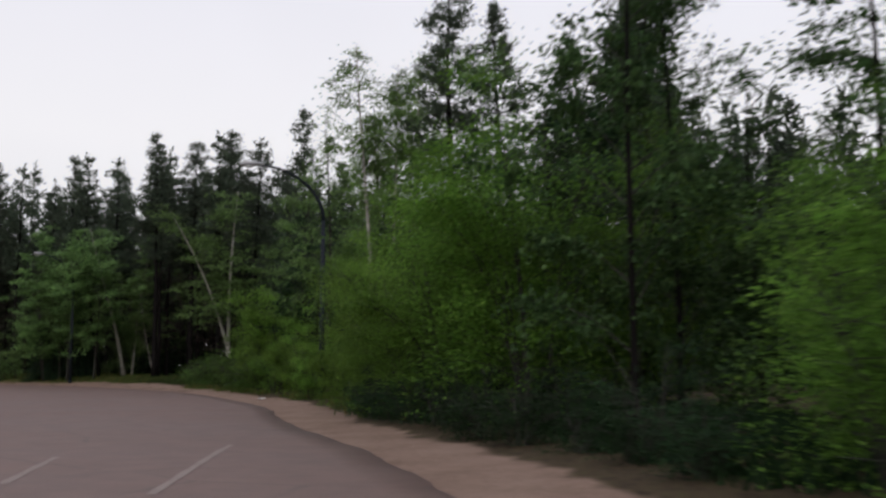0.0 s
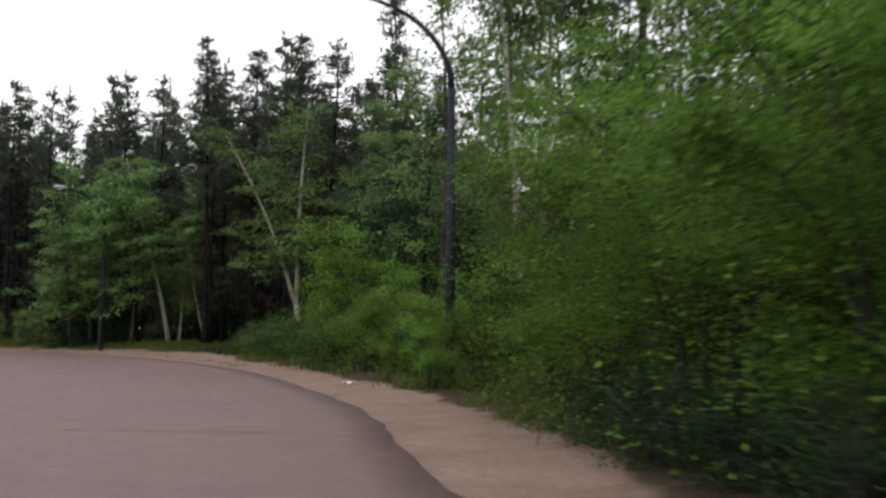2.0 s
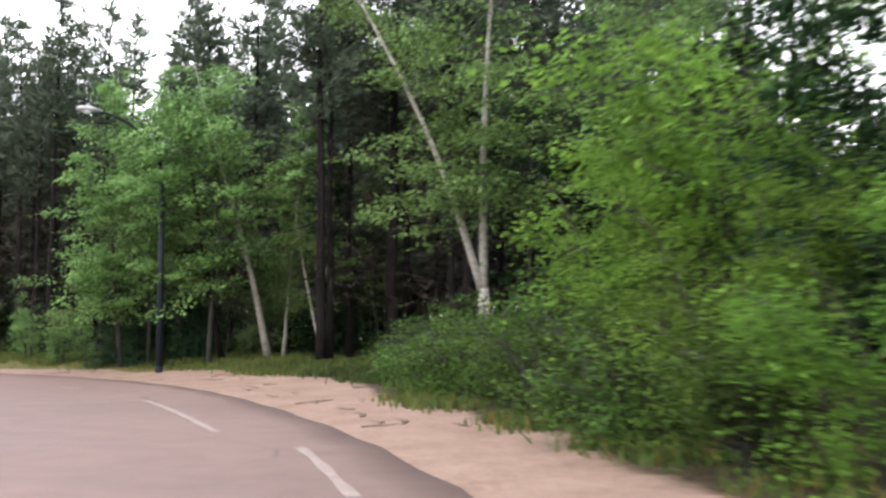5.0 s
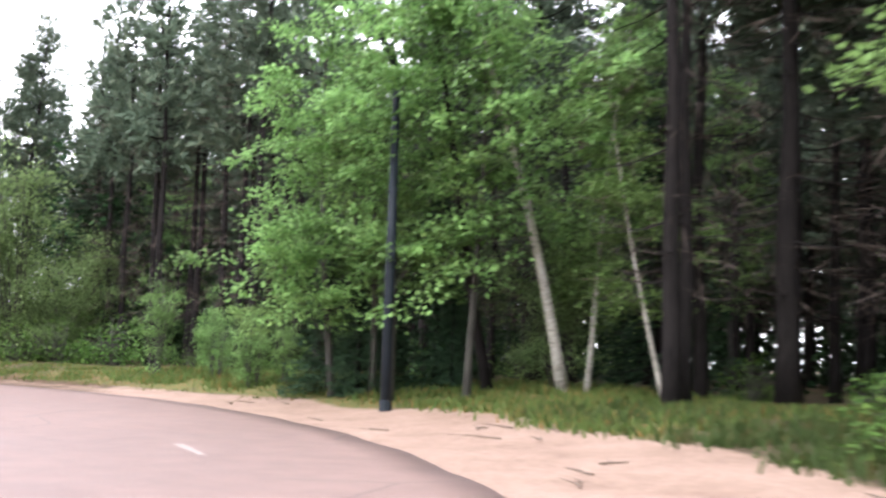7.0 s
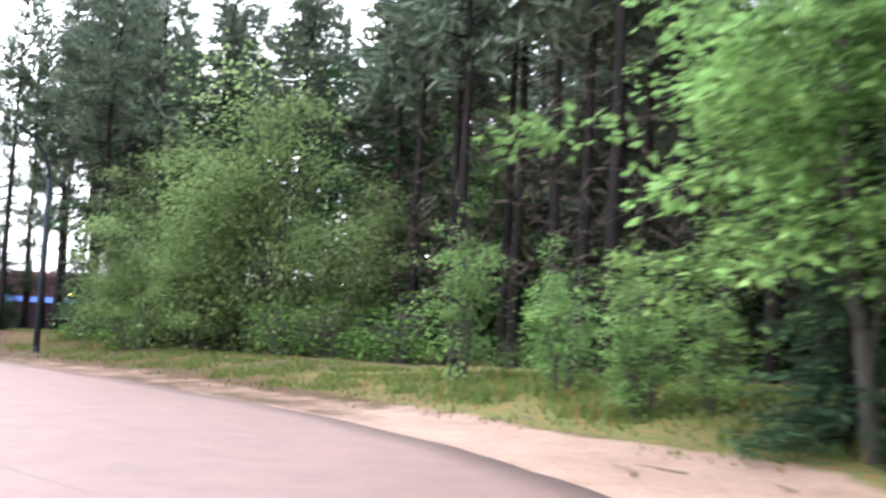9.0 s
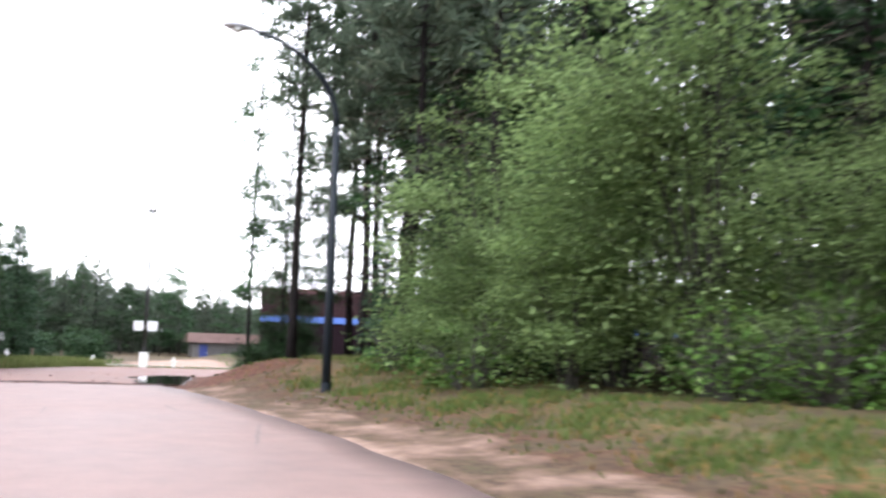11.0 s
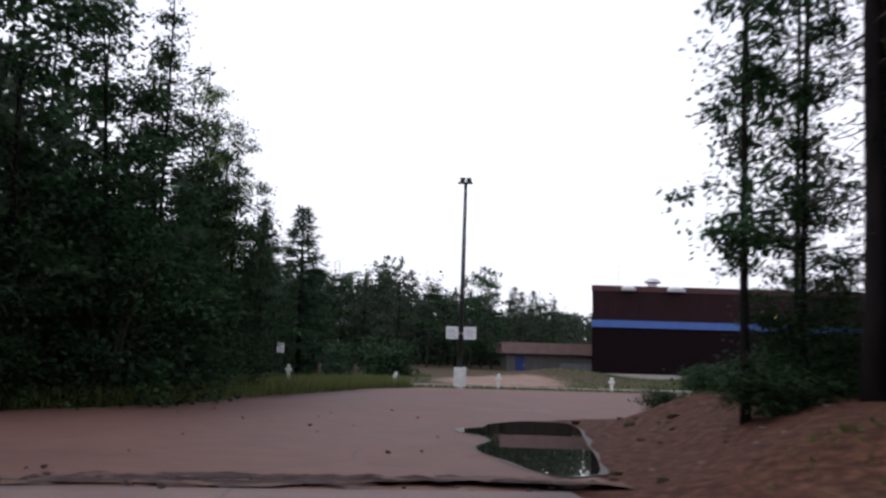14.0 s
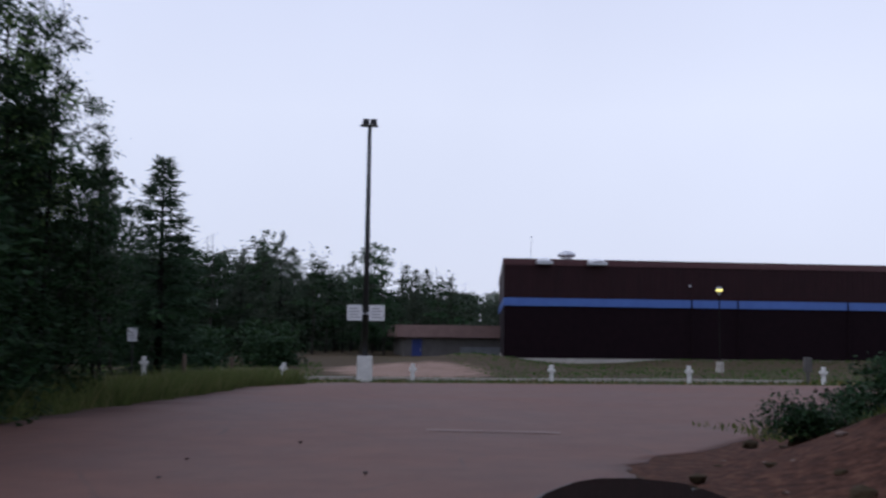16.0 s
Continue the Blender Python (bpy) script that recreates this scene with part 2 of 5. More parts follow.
POLE_PAINT = simple("dark_blue_pole_paint", (0.005, 0.008, 0.0115), (0.011, 0.0165, 0.023), 5, 0.65, 0.0, 0.05, gloss=0.25)
BLACK_PAINT = simple("black_pole_paint", (0.01, 0.01, 0.011), (0.024, 0.024, 0.026), 5, 0.5, 0.1, 0.05)
GREY_METAL = simple("grey_cast_metal", (0.28, 0.28, 0.29), (0.46, 0.46, 0.47), 6, 0.45, 0.5, 0.05)
GALVANISED = simple("galvanised_sheet", (0.42, 0.43, 0.45), (0.62, 0.63, 0.65), 6, 0.4, 0.6, 0.05)
WHITE_PAINT = simple("weathered_white_paint", (0.55, 0.54, 0.52), (0.82, 0.81, 0.79), 4, 0.6, bump=0.15)
SIGN_WHITE = simple("sign_white", (0.66, 0.67, 0.68), (0.8, 0.8, 0.8), 3, 0.45, bump=0.03)
INK = simple("faded_ink", (0.12, 0.12, 0.13), (0.25, 0.25, 0.26), 10, 0.6, bump=0.0)
CONCRETE = simple("old_concrete", (0.27, 0.25, 0.22), (0.47, 0.44, 0.39), 5, 0.9, bump=0.3)
MAROON_HIGH = simple("maroon_ribbed_metal", (0.0145, 0.0038, 0.0055), (0.024, 0.0063, 0.0085), 1.5, 0.6, 0.0, 0.05, (1, 1, 0.3), gloss=0.2)
MAROON_LOW = simple("dark_maroon_brick", (0.0062, 0.003, 0.0045), (0.0115, 0.005, 0.0073), 2.5, 0.85, 0.0, 0.2, gloss=0.1)
MAROON_TRIM = simple("maroon_roof_trim", (0.06, 0.02, 0.022), (0.085, 0.03, 0.032), 2, 0.4, 0.2, 0.05)
BLUE_BAND = simple("blue_painted_band", (0.05, 0.11, 0.34), (0.07, 0.15, 0.42), 1.2, 0.5, 0.0, 0.05)
ROOF_BROWN = simple("brown_roof_metal", (0.16, 0.10, 0.088), (0.24, 0.155, 0.135), 1.5, 0.55, 0.1, 0.1)
GREY_SIDING = simple("grey_brown_siding", (0.075, 0.07, 0.066), (0.12, 0.112, 0.104), 2, 0.8, 0, 0.1)
PALE_SIDING = simple("pale_grey_panel", (0.13, 0.14, 0.15), (0.19, 0.2, 0.21), 2, 0.8, 0, 0.1)
BLUE_DOOR = simple("blue_door_paint", (0.012, 0.025, 0.13), (0.02, 0.04, 0.19), 3, 0.5, 0, 0.05)
TWIG = simple("dead_wood", (0.06, 0.042, 0.03), (0.16, 0.115, 0.085), 12, 0.95, bump=0.3)
DEAD_TWIG = simple("dead_pine_twigs", (0.035, 0.028, 0.024), (0.09, 0.07, 0.058), 12, 0.95, bump=0.2, gloss=0.1)
PAPER = simple("crumpled_paper", (0.7, 0.7, 0.68), (0.85, 0.85, 0.84), 9, 0.8, bump=0.2)
STONE = simple("dull_stone", (0.1, 0.07, 0.055), (0.22, 0.165, 0.14), 8, 0.9, bump=0.3)


def water_material():
    m, n, l, b = material("puddle_water", 0.015)
    b.inputs["Base Color"].default_value = (0.02, 0.018, 0.014, 1)
    b.inputs["IOR"].default_value = 1.33
    b.inputs["Specular IOR Level"].default_value = 0.9
    level = n.new("ShaderNodeCombineXYZ")
    level.inputs[0].default_value, level.inputs[2].default_value = -0.032, 0.999
    l.new(level.outputs[0], b.inputs["Normal"])
    return m


WATER = water_material()
WET = simple("wet_asphalt", (0.03, 0.018, 0.014), (0.06, 0.036, 0.028), 5, 0.6, 0.0, 0.2, gloss=0.35)


def glow_material(name, colour, strength):
    m, n, l, b = material(name, 0.3)
    b.inputs["Base Color"].default_value = (*colour, 1)
    b.inputs["Emission Color"].default_value = (*colour, 1)
    b.inputs["Emission Strength"].default_value = strength
    return m


LAMP_GLOW = glow_material("lit_lamp_lens", (1.0, 0.86, 0.22), 2.2)
LENS = simple("milky_lamp_lens", (0.55, 0.56, 0.56), (0.7, 0.71, 0.71), 3, 0.25, 0, 0.0)

# ---------------------------------------------------------------- mesh helpers


class Shape:
    """Collects points and faces for one mesh."""

    def __init__(self):
        self.v, self.f = [], []

    def tube(self, pts, radii, sides=6, cap=True):
        pts = [Vector(p) for p in pts]
        base = len(self.v)
        up = Vector((0.31, 0.95, 0.05))
        for i, p in enumerate(pts):
            d = (pts[min(i + 1, len(pts) - 1)] - pts[max(i - 1, 0)]).normalized()
            a = d.cross(up)
            a = a.normalized() if a.length > 1e-4 else d.orthogonal().normalized()
            b = d.cross(a)
            for k in range(sides):
                t = 2 * math.pi * k / sides
                self.v.append(p + radii[i] * (math.cos(t) * a + math.sin(t) * b))
        for i in range(len(pts) - 1):
            for k in range(sides):
                q = (k + 1) % sides
                self.f.append((base + i * sides + k, base + i * sides + q, base + (i + 1) * sides + q, base + (i + 1) * sides + k))
        if cap:
            self.f.append(tuple(base + k for k in reversed(range(sides))))
            self.f.append(tuple(base + (len(pts) - 1) * sides + k for k in range(sides)))
        return self

    def box(self, x0, x1, y0, y1, z0, z1, bevel=0.0):
        bm = bmesh.new()
        bmesh.ops.create_cube(bm, size=1)
        for v in bm.verts:
            v.co = Vector((x0 + (v.co.x + 0.5) * (x1 - x0), y0 + (v.co.y + 0.5) * (y1 - y0), z0 + (v.co.z + 0.5) * (z1 - z0)))
        if bevel:
            bmesh.ops.bevel(bm, geom=list(bm.edges), offset=bevel, segments=2, affect="EDGES", profile=0.5)
        base = len(self.v)
        bm.verts.index_update()
        self.v += [v.co.copy() for v in bm.verts]
        self.f += [tuple(base + v.index for v in f.verts) for f in bm.faces]
        bm.free()
        return self

    def lathe(self, profile, sides=16, centre=(0, 0)):
        base = len(self.v)
        for r, z in profile:
            for k in range(sides):
                t = 2 * math.pi * k / sides
                self.v.append(Vector((centre[0] + r * math.cos(t), centre[1] + r * math.sin(t), z)))
        for i in range(len(profile) - 1):
            for k in range(sides):
                q = (k + 1) % sides
                self.f.append((base + i * sides + k, base + i * sides + q, base + (i + 1) * sides + q, base + (i + 1) * sides + k))
        self.f.append(tuple(base + k for k in reversed(range(sides))))
        self.f.append(tuple(base + (len(profile) - 1) * sides + k for k in range(sides)))
        return self

    def prism(self, outline, z0, z1):
        base, n = len(self.v), len(outline)
        self.v += [Vector((x, y, z0)) for x, y in outline] + [Vector((x, y, z1)) for x, y in outline]
        self.f.append(tuple(base + k for k in reversed(range(n))))
        self.f.append(tuple(base + n + k for k in range(n)))
        for k in range(n):
            q = (k + 1) % n
            self.f.append((base + k, base + q, base + n + q, base + n + k))
        return self

    def moved(self, m):
        self.v = [m @ Vector(p) for p in self.v]
        return self


def link_mesh(name, shape, mat, parent=None, label="", smooth=False):
    me = bpy.data.meshes.new(name)
    v = shape.v if isinstance(shape, Shape) else shape[0]
    f = shape.f if isinstance(shape, Shape) else shape[1]
    me.from_pydata([tuple(p) for p in v], [], f)
    if smooth:
        me.polygons.foreach_set("use_smooth", [True] * len(me.polygons))
    me.materials.append(mat)
    me.update()
    ob = new(name, me)
    if parent:
        ob.parent = parent
    if label:
        tagged(ob, label)
    return ob


def part(name, shape, mat, parent, label="", smooth=False):
    return link_mesh(name, shape, mat, parent, label, smooth)


def thing(name, label, category, group="", at=None):
    ob = tagged(new(name), label, category, group)
    if at is not None:
        ob.matrix_basis = at
    return ob


# ---------------------------------------------------------------- the plan
# right-hand asphalt edge, then the foot of the bank round into the parking lot
# the first leg of the road is laid out in axes of its own, turned about a point in the bend
TURN, PIVOT = radians(8.0), (-14.0, 86.3)


def first_leg(x, y):
    dx, dy = x - PIVOT[0], y - PIVOT[1]
    return PIVOT[0] + math.cos(TURN) * dx - math.sin(TURN) * dy, PIVOT[1] + math.sin(TURN) * dx + math.cos(TURN) * dy


def leg_axes(x, y):
    dx, dy = x - PIVOT[0], y - PIVOT[1]
    return PIVOT[0] + math.cos(TURN) * dx + math.sin(TURN) * dy, PIVOT[1] - math.sin(TURN) * dx + math.cos(TURN) * dy


EDGE = [first_leg(*p) for p in ((33, 8), (28.5, 20), (25.05, 31.05), (22.7, 37.25), (19.95, 43.5), (18.1, 46.8), (16.6, 49.9), (15.15, 53.2), (13.05, 58.3), (9.75, 64.0), (6.25, 69.9), (2.55, 75.25), (-2.6, 81.4), (-6.2, 85.1), (-10.5, 88.8), (-15, 91.5))]
EDGE += [(-20.6, 92.9), (-26, 93.6), (-33, 93.5), (-39, 93.2), (-46, 92.6), (-51, 92), (-57, 91.15)]
TOE = [(-60.5, 92.0), (-66, 92.5), (-68.5, 92.5), (-70.5, 93.2), (-74, 95.8), (-76.8, 98.8), (-78, 104), (-78.6, 125), (-79, 165)]


def smooth_line(pts, step):
    out = []
    p = [Vector((*q, 0)) for q in pts]
    p = [p[0] * 2 - p[1]] + p + [p[-1] * 2 - p[-2]]
    for i in range(1, len(p) - 2):
        n = max(1, int((p[i + 1] - p[i]).length / step))
        for k in range(n):
            t = k / n
            out.append(0.5 * ((2 * p[i]) + (p[i + 1] - p[i - 1]) * t + (2 * p[i - 1] - 5 * p[i] + 4 * p[i + 1] - p[i + 2]) * t * t + (3 * p[i] - p[i - 1] - 3 * p[i + 1] + p[i + 2]) * t ** 3))
    out.append(p[-2])
    return np.array([(q.x, q.y) for q in out])


EDGE_LINE = smooth_line(EDGE, 0.5)
for _ in range(30):
    EDGE_LINE[1:-1] = 0.25 * EDGE_LINE[:-2] + 0.5 * EDGE_LINE[1:-1] + 0.25 * EDGE_LINE[2:]
BORDER = np.array(EDGE + TOE, float)
LEFT_X = [-101, -98, -95, -89, -80, -74, -69, -62, -50]
LEFT_Y = [90.0, 88.2, 86.8, 86.0, 84.3, 83.7, 81.6, 79.5, 80.0]


def side_of(x, y):
    """Signed distance to the border, positive on the wooded side."""
    x, y = np.asarray(x, float), np.asarray(y, float)
    best, sign = np.full(x.shape, 1e9), np.ones(x.shape)
    for (ax, ay), (bx, by) in zip(BORDER[:-1], BORDER[1:]):
        dx, dy = bx - ax, by - ay
        t = np.clip(((x - ax) * dx + (y - ay) * dy) / (dx * dx + dy * dy), 0, 1)
        ex, ey = x - ax - t * dx, y - ay - t * dy
        d = np.hypot(ex, ey)
        s = np.where(dx * (y - ay) - dy * (x - ax) < 0, 1.0, -1.0)
        near = d < best - 1e-6
        best, sign = np.where(near, d, best), np.where(near, s, sign)
    return best * sign


def ease(a, b, x):
    t = np.clip((x - a) / (b - a), 0, 1)
    return t * t * (3 - 2 * t)


def wave(x, y):
    return 0.5 * np.sin(x * 0.71 + 1.3 * np.sin(y * 0.37)) + 0.5 * np.sin(y * 0.83 + 1.7 * np.sin(x * 0.43 + 1))


def ripple(x, y):
    warp = 1.7 * np.sin(0.9 * x + 1.3 * np.sin(1.7 * y)) + 1.3 * np.sin(1.9 * y - 0.7 * x)
    return 0.35 * np.sin(x * 1.3 + warp) + 0.35 * np.sin(y * 1.9 - 1.4 * warp + 0.8 * x) + 0.3 * np.sin((x - 0.6 * y) * 2.6 + 2.1 * warp)


def flat_level(x):
    """Level of the paved surface: the lot falls gently away."""
    return -0.0145 * np.clip(-54 - np.asarray(x, float), 0, 50)


def paved_level(x, y):
    z = flat_level(x)
    w = np.exp(-(((np.asarray(x) + 63.8) / 6.5) ** 4 + ((np.asarray(y) - 91.3) / 2.2) ** 4))
    return z * (1 - w) - 0.14 * w


def ground_level(x, y):
    x, y = np.asarray(x, float), np.asarray(y, float)
    d = side_of(x, y)
    rise = 0.32 + 0.2 * ease(0, 14, -x) + 0.33 * ease(45, 57, -x)
    foot = 6.5 - 3.4 * ease(50, 58, -x)
    z = paved_level(x, y)
    bank = rise * ease(0.15, foot, d) + 0.06 * ripple(x, y) * ease(0.3, 2.2, d) * (0.45 + 0.1 * ease(48, 58, -x)) + 0.12 * wave(x, y) * ease(3, 12, d)
    z = z - 0.05 * (d < np.where(x < -57.5, -0.9, 0.15)) + bank
    left = ease(0.3, 4, np.interp(-x, [-v for v in LEFT_X[::-1]], LEFT_Y[::-1]) - y) * (x < -50)
    z = z + left * (0.25 + 0.08 * wave(x, y)) * (x > -101)
    far = ease(104, 118, -x) * (0.0 + 0.05 * wave(x, y))
    bermed = 0.45 * ease(106, 114, y) * np.exp(-(((x + 131) / 4.5) ** 2))
    mound = 0.75 * np.exp(-(((x + 131) / 9) ** 2 + ((y - 99.5) / 4.2) ** 2))
    return z + far + mound + bermed


def ground_at(x, y):
    return float(ground_level(np.array([x]), np.array([y]))[0])


# ---------------------------------------------------------------- ground, road, lot
xs = np.concatenate([[-3000, -1500, -800, -500, -350, -280, -230], np.arange(-200, -110, 3.0), np.arange(-110, 40, 0.5), [42, 46, 52, 60, 75, 100, 160, 300, 700, 1500, 3000]])
ys = np.concatenate([[-3000, -1500, -700, -300, -150, -80, -40, -20, -5], np.arange(5, 70, 1.0), np.arange(70, 112, 0.5), np.arange(112, 150, 2.0), [152, 158, 168, 185, 215, 260, 350, 600, 1400, 3000]])
GX, GY = np.meshgrid(xs, ys, indexing="ij")
GZ = ground_level(GX, GY)
nx, ny = GX.shape
idx = np.arange(nx * ny).reshape(nx, ny)
gf = np.stack([idx[:-1, :-1], idx[1:, :-1], idx[1:, 1:], idx[:-1, 1:]], -1).reshape(-1, 4)
gme = bpy.data.meshes.new("ground")
gme.from_pydata(np.stack([GX, GY, GZ], -1).reshape(-1, 3).tolist(), [], gf.tolist())
gme.polygons.foreach_set("use_smooth", [True] * len(gme.polygons))
GD = side_of(GX, GY)
strip = np.interp(-GX, [-30, -10, 0, 8, 18, 28, 40, 60], [1.7, 1.8, 3.0, 3.6, 2.3, 2.1, 2.0, 1.2]) + 0.35 * wave(GX * 1.3, GY * 1.3)
sand = ease(0.6, -0.6, GD - strip) * (GD > -0.6) * (1 - 0.56 * ease(20, 29, -GX))
bankdirt = np.maximum(np.maximum(ease(50, 60, -GX), 0.44 * ease(33, 42, -GX)), 0.46 * ease(20, 30, -GX) * ease(6.0, 3.0, GD)) * ease(9.5, 4.0, GD) * (GD > -0.5)
grassy = ease(1.2, 3.0, GD) * ease(15, 9, GD) * ease(2, 12, -GX) * (1 - 0.55 * ease(29, 37, -GX))
grassy = np.maximum(grassy, (GX < -99) * (GD < 0) * np.where(GX < -106.5, 0.33 + 0.1 * wave(GX * 0.5, GY * 0.5), 0.6 + 0.2 * wave(GX * 0.9, GY * 0.9)))
grassy = np.maximum(grassy, (GX < -52) * (np.interp(-GX, [-v for v in LEFT_X[::-1]], LEFT_Y[::-1]) - GY > -0.3) * (GX > -101) * 0.75 * ease(76, 84, -GX))
sandfar = np.exp(-(((GX + 118) / 12) ** 2 + ((GY - 94) / 5) ** 2)) * (GX < -100)
sand = np.maximum(sand * (1 - 0.9 * ease(54, 58, -GX)), np.clip(sandfar * 1.2, 0, 1) * 0.8)
grassy = np.maximum(grassy, 0.62 * ease(3.2, 4.6, GD) * ease(56, 60, -GX) * (GX > -80))
bankdirt = bankdirt * (1 - 0.6 * ease(3.2, 4.8, GD) * ease(56, 60, -GX))
grassy = np.maximum(grassy, (GD < -9) * (GX > -60) * 0.7)
sand = np.maximum(sand, (GD < 0) * (GD > -9) * (GX > -60) * 0.8)
zone = gme.color_attributes.new("zone", "FLOAT_COLOR", "POINT")
zone.data.foreach_set("color", np.stack([sand, grassy, bankdirt, np.ones_like(sand)], -1).reshape(-1).astype(np.float32))
gme.materials.append(EARTH)
tagged(new("ground", gme), "sandy forest ground with needle litter and grass", "ground", kind="structure")


def strip_mesh(left, right, cross, level, lift):
    v, f = [], []
    for (ax, ay), (bx, by) in zip(left, right):
        for k in range(cross + 1):
            t = k / cross
            x, y = ax + (bx - ax) * t, ay + (by - ay) * t
            v.append((x, y, float(level(x, y)) + lift))
    n = cross + 1
    for i in range(len(left) - 1):
        for k in range(cross):
            f.append((i * n + k, i * n + k + 1, (i + 1) * n + k + 1, (i + 1) * n + k))
    return v, f


rnd = random.Random(5)
road_right, road_left = [], []
for i, (x, y) in enumerate(EDGE_LINE):
    a, b = EDGE_LINE[max(i - 2, 0)], EDGE_LINE[min(i + 2, len(EDGE_LINE) - 1)]
    d = np.array(b) - np.array(a)
    d /= np.hypot(*d)
    left = np.array((-d[1], d[0]))
    wob = 0.03 * math.sin(i * 0.9) + rnd.uniform(-0.03, 0.03)
    road_right.append((x - left[0] * wob, y - left[1] * wob))
    width = 10.0 + 3.5 * float(ease(42, 57, -x))
    road_left.append((x + left[0] * width, y + left[1] * width))
rv, rf = strip_mesh(road_left, road_right, 16, lambda x, y: flat_level(x), 0.03)
road = link_mesh("road", (rv, rf), ASPHALT, smooth=True)
tagged(road, "dusty pinkish grey asphalt road with a crumbling edge", "road", kind="structure")
rm = road.modifiers.new("thick", "SOLIDIFY")
rm.thickness, rm.offset = 0.09, -1

TOE_LINE = smooth_line([EDGE[-1]] + TOE, 0.7)
lot_l, lot_r = [], []
for x in np.concatenate([np.arange(-54.6, -70.5, -0.35), np.arange(-70.5, -101, -0.7)]):
    yl = float(np.interp(-x, [-v for v in LEFT_X[::-1]], LEFT_Y[::-1])) + 0.15 * math.sin(x * 2.1) + rnd.uniform(-0.12, 0.12)
    k = int(np.argmin(np.abs(TOE_LINE[:, 0] - x))) if x > -78.5 else -1
    yr = TOE_LINE[k][1] - (0.4 if x > -78.5 else 0.0)
    lot_l.append((x, yl - (3.0 if x > -62 else 0)))
    lot_r.append((x + rnd.uniform(-0.05, 0.05), min(yr, 160)))
lv, lf = strip_mesh(lot_l, lot_r, 40, paved_level, 0.012)
lot = link_mesh("parking_lot", (lv, lf), LOT, smooth=True)
tagged(lot, "worn reddish grey asphalt of an empty parking lot", "pavement", kind="structure")
lm = lot.modifiers.new("thick", "SOLIDIFY")
lm.thickness, lm.offset = 0.08, -1

# puddle by the bank
POOL = [(-65.8, 90.25), (-66.4, 90.75), (-67.1, 90.85), (-67.8, 91.2), (-68.4, 91.7), (-68.1, 92.35), (-66.6, 92.45), (-64.8, 92.3), (-63.1, 92.15), (-61.2, 92.0), (-59.4, 91.75), (-59.0, 91.4),
        (-59.6, 91.05), (-60.5, 90.85), (-61.6, 90.55), (-62.6, 90.5), (-63.6, 90.75), (-64.6, 90.62), (-65.1, 90.35)]
pool = smooth_line(POOL + [POOL[0]], 0.3)[:-1]
puddle = link_mesh("puddle", ([(x, y, -0.112) for x, y in pool], [tuple(range(len(pool)))]), WATER)
tagged(puddle, "still rain puddle on the asphalt beside a dirt bank", "puddle", kind="structure")

rim_in, rim_out = [], []
middle = pool.mean(axis=0)
for k, (x, y) in enumerate(pool):
    a, b = pool[k - 2], pool[(k + 2) % len(pool)]
    out = np.array((b[1] - a[1], a[0] - b[0])) / (np.hypot(b[0] - a[0], b[1] - a[1]) + 1e-6)
    if np.dot(out, np.array((x, y)) - middle) < 0:
        out = -out
    w = 0.06 + 0.03 * math.sin(k * 0.9) + 0.025 * math.sin(k * 0.37)
    rim_in.append((x, y, max(-0.113, float(paved_level(x, y)) + 0.014)))
    ox, oy = x + out[0] * w, y + out[1] * w
    rim_out.append((ox, oy, float(paved_level(ox, oy)) + 0.02))
rn = len(pool)
wet = link_mesh("wet_rim", (rim_in + rim_out, [(k, (k + 1) % rn, rn + (k + 1) % rn, rn + k) for k in range(rn)]), WET, smooth=True)
tagged(wet, "wet shining asphalt round the puddle", "pavement", kind="structure")

# ---------------------------------------------------------------- trees


def leaf_set(centres, ways, size, width, rng, jitter=0.5, flat=0.8):
    """Pointed four-cornered leaves or sprays, one island each."""
    n = len(centres)
    a = ways + rng.normal(0, jitter, (n, 3))
    a /= np.linalg.norm(a, axis=1, keepdims=True) + 1e-9
    b = np.cross(a, rng.normal(0, 1, (n, 3)) + np.array([0, 0, flat]))
    b /= np.linalg.norm(b, axis=1, keepdims=True) + 1e-9
    s = size * rng.uniform(0.65, 1.3, (n, 1))
    w = width * rng.uniform(0.7, 1.25, (n, 1))
    c = np.cross(a, b)
    v = np.stack([centres, centres + a * s * 0.45 + b * w + c * w * 0.25, centres + a * s, centres + a * s * 0.5 - b * w + c * w * 0.25], 1)
    return v.reshape(-1, 3), np.arange(n * 4).reshape(n, 4)


def needle_set(centres, ways, size, width, rng, jitter=0.6):
    """Slim pointed needle tufts, one triangle each."""
    n = len(centres)
    a = ways + rng.normal(0, jitter, (n, 3))
    a /= np.linalg.norm(a, axis=1, keepdims=True) + 1e-9
    b = np.cross(a, rng.normal(0, 1, (n, 3)))
    b /= np.linalg.norm(b, axis=1, keepdims=True) + 1e-9
    s = size * rng.uniform(0.6, 1.35, (n, 1))
    w = width * rng.uniform(0.7, 1.25, (n, 1))
    v = np.stack([centres - a * s * 0.15, centres + a * s * 0.4 + b * w, centres + a * s], 1)
    return v.reshape(-1, 3), np.arange(n * 3).reshape(n, 3)


def crown_part(name, sets, mat, parent, tones=None):
    v = np.concatenate([s[0] for s in sets])
    off, f = 0, []
    for s in sets:
        f.append(s[1] + off)
        off += len(s[0])
    ob = link_mesh(name, (v.tolist(), np.concatenate(f).tolist()), mat, parent)
    if tones is not None:
        ob.data.attributes.new("tone", "FLOAT", "POINT").data.foreach_set("value", np.repeat(tones, len(v) // len(tones)).astype(np.float32))
    return ob


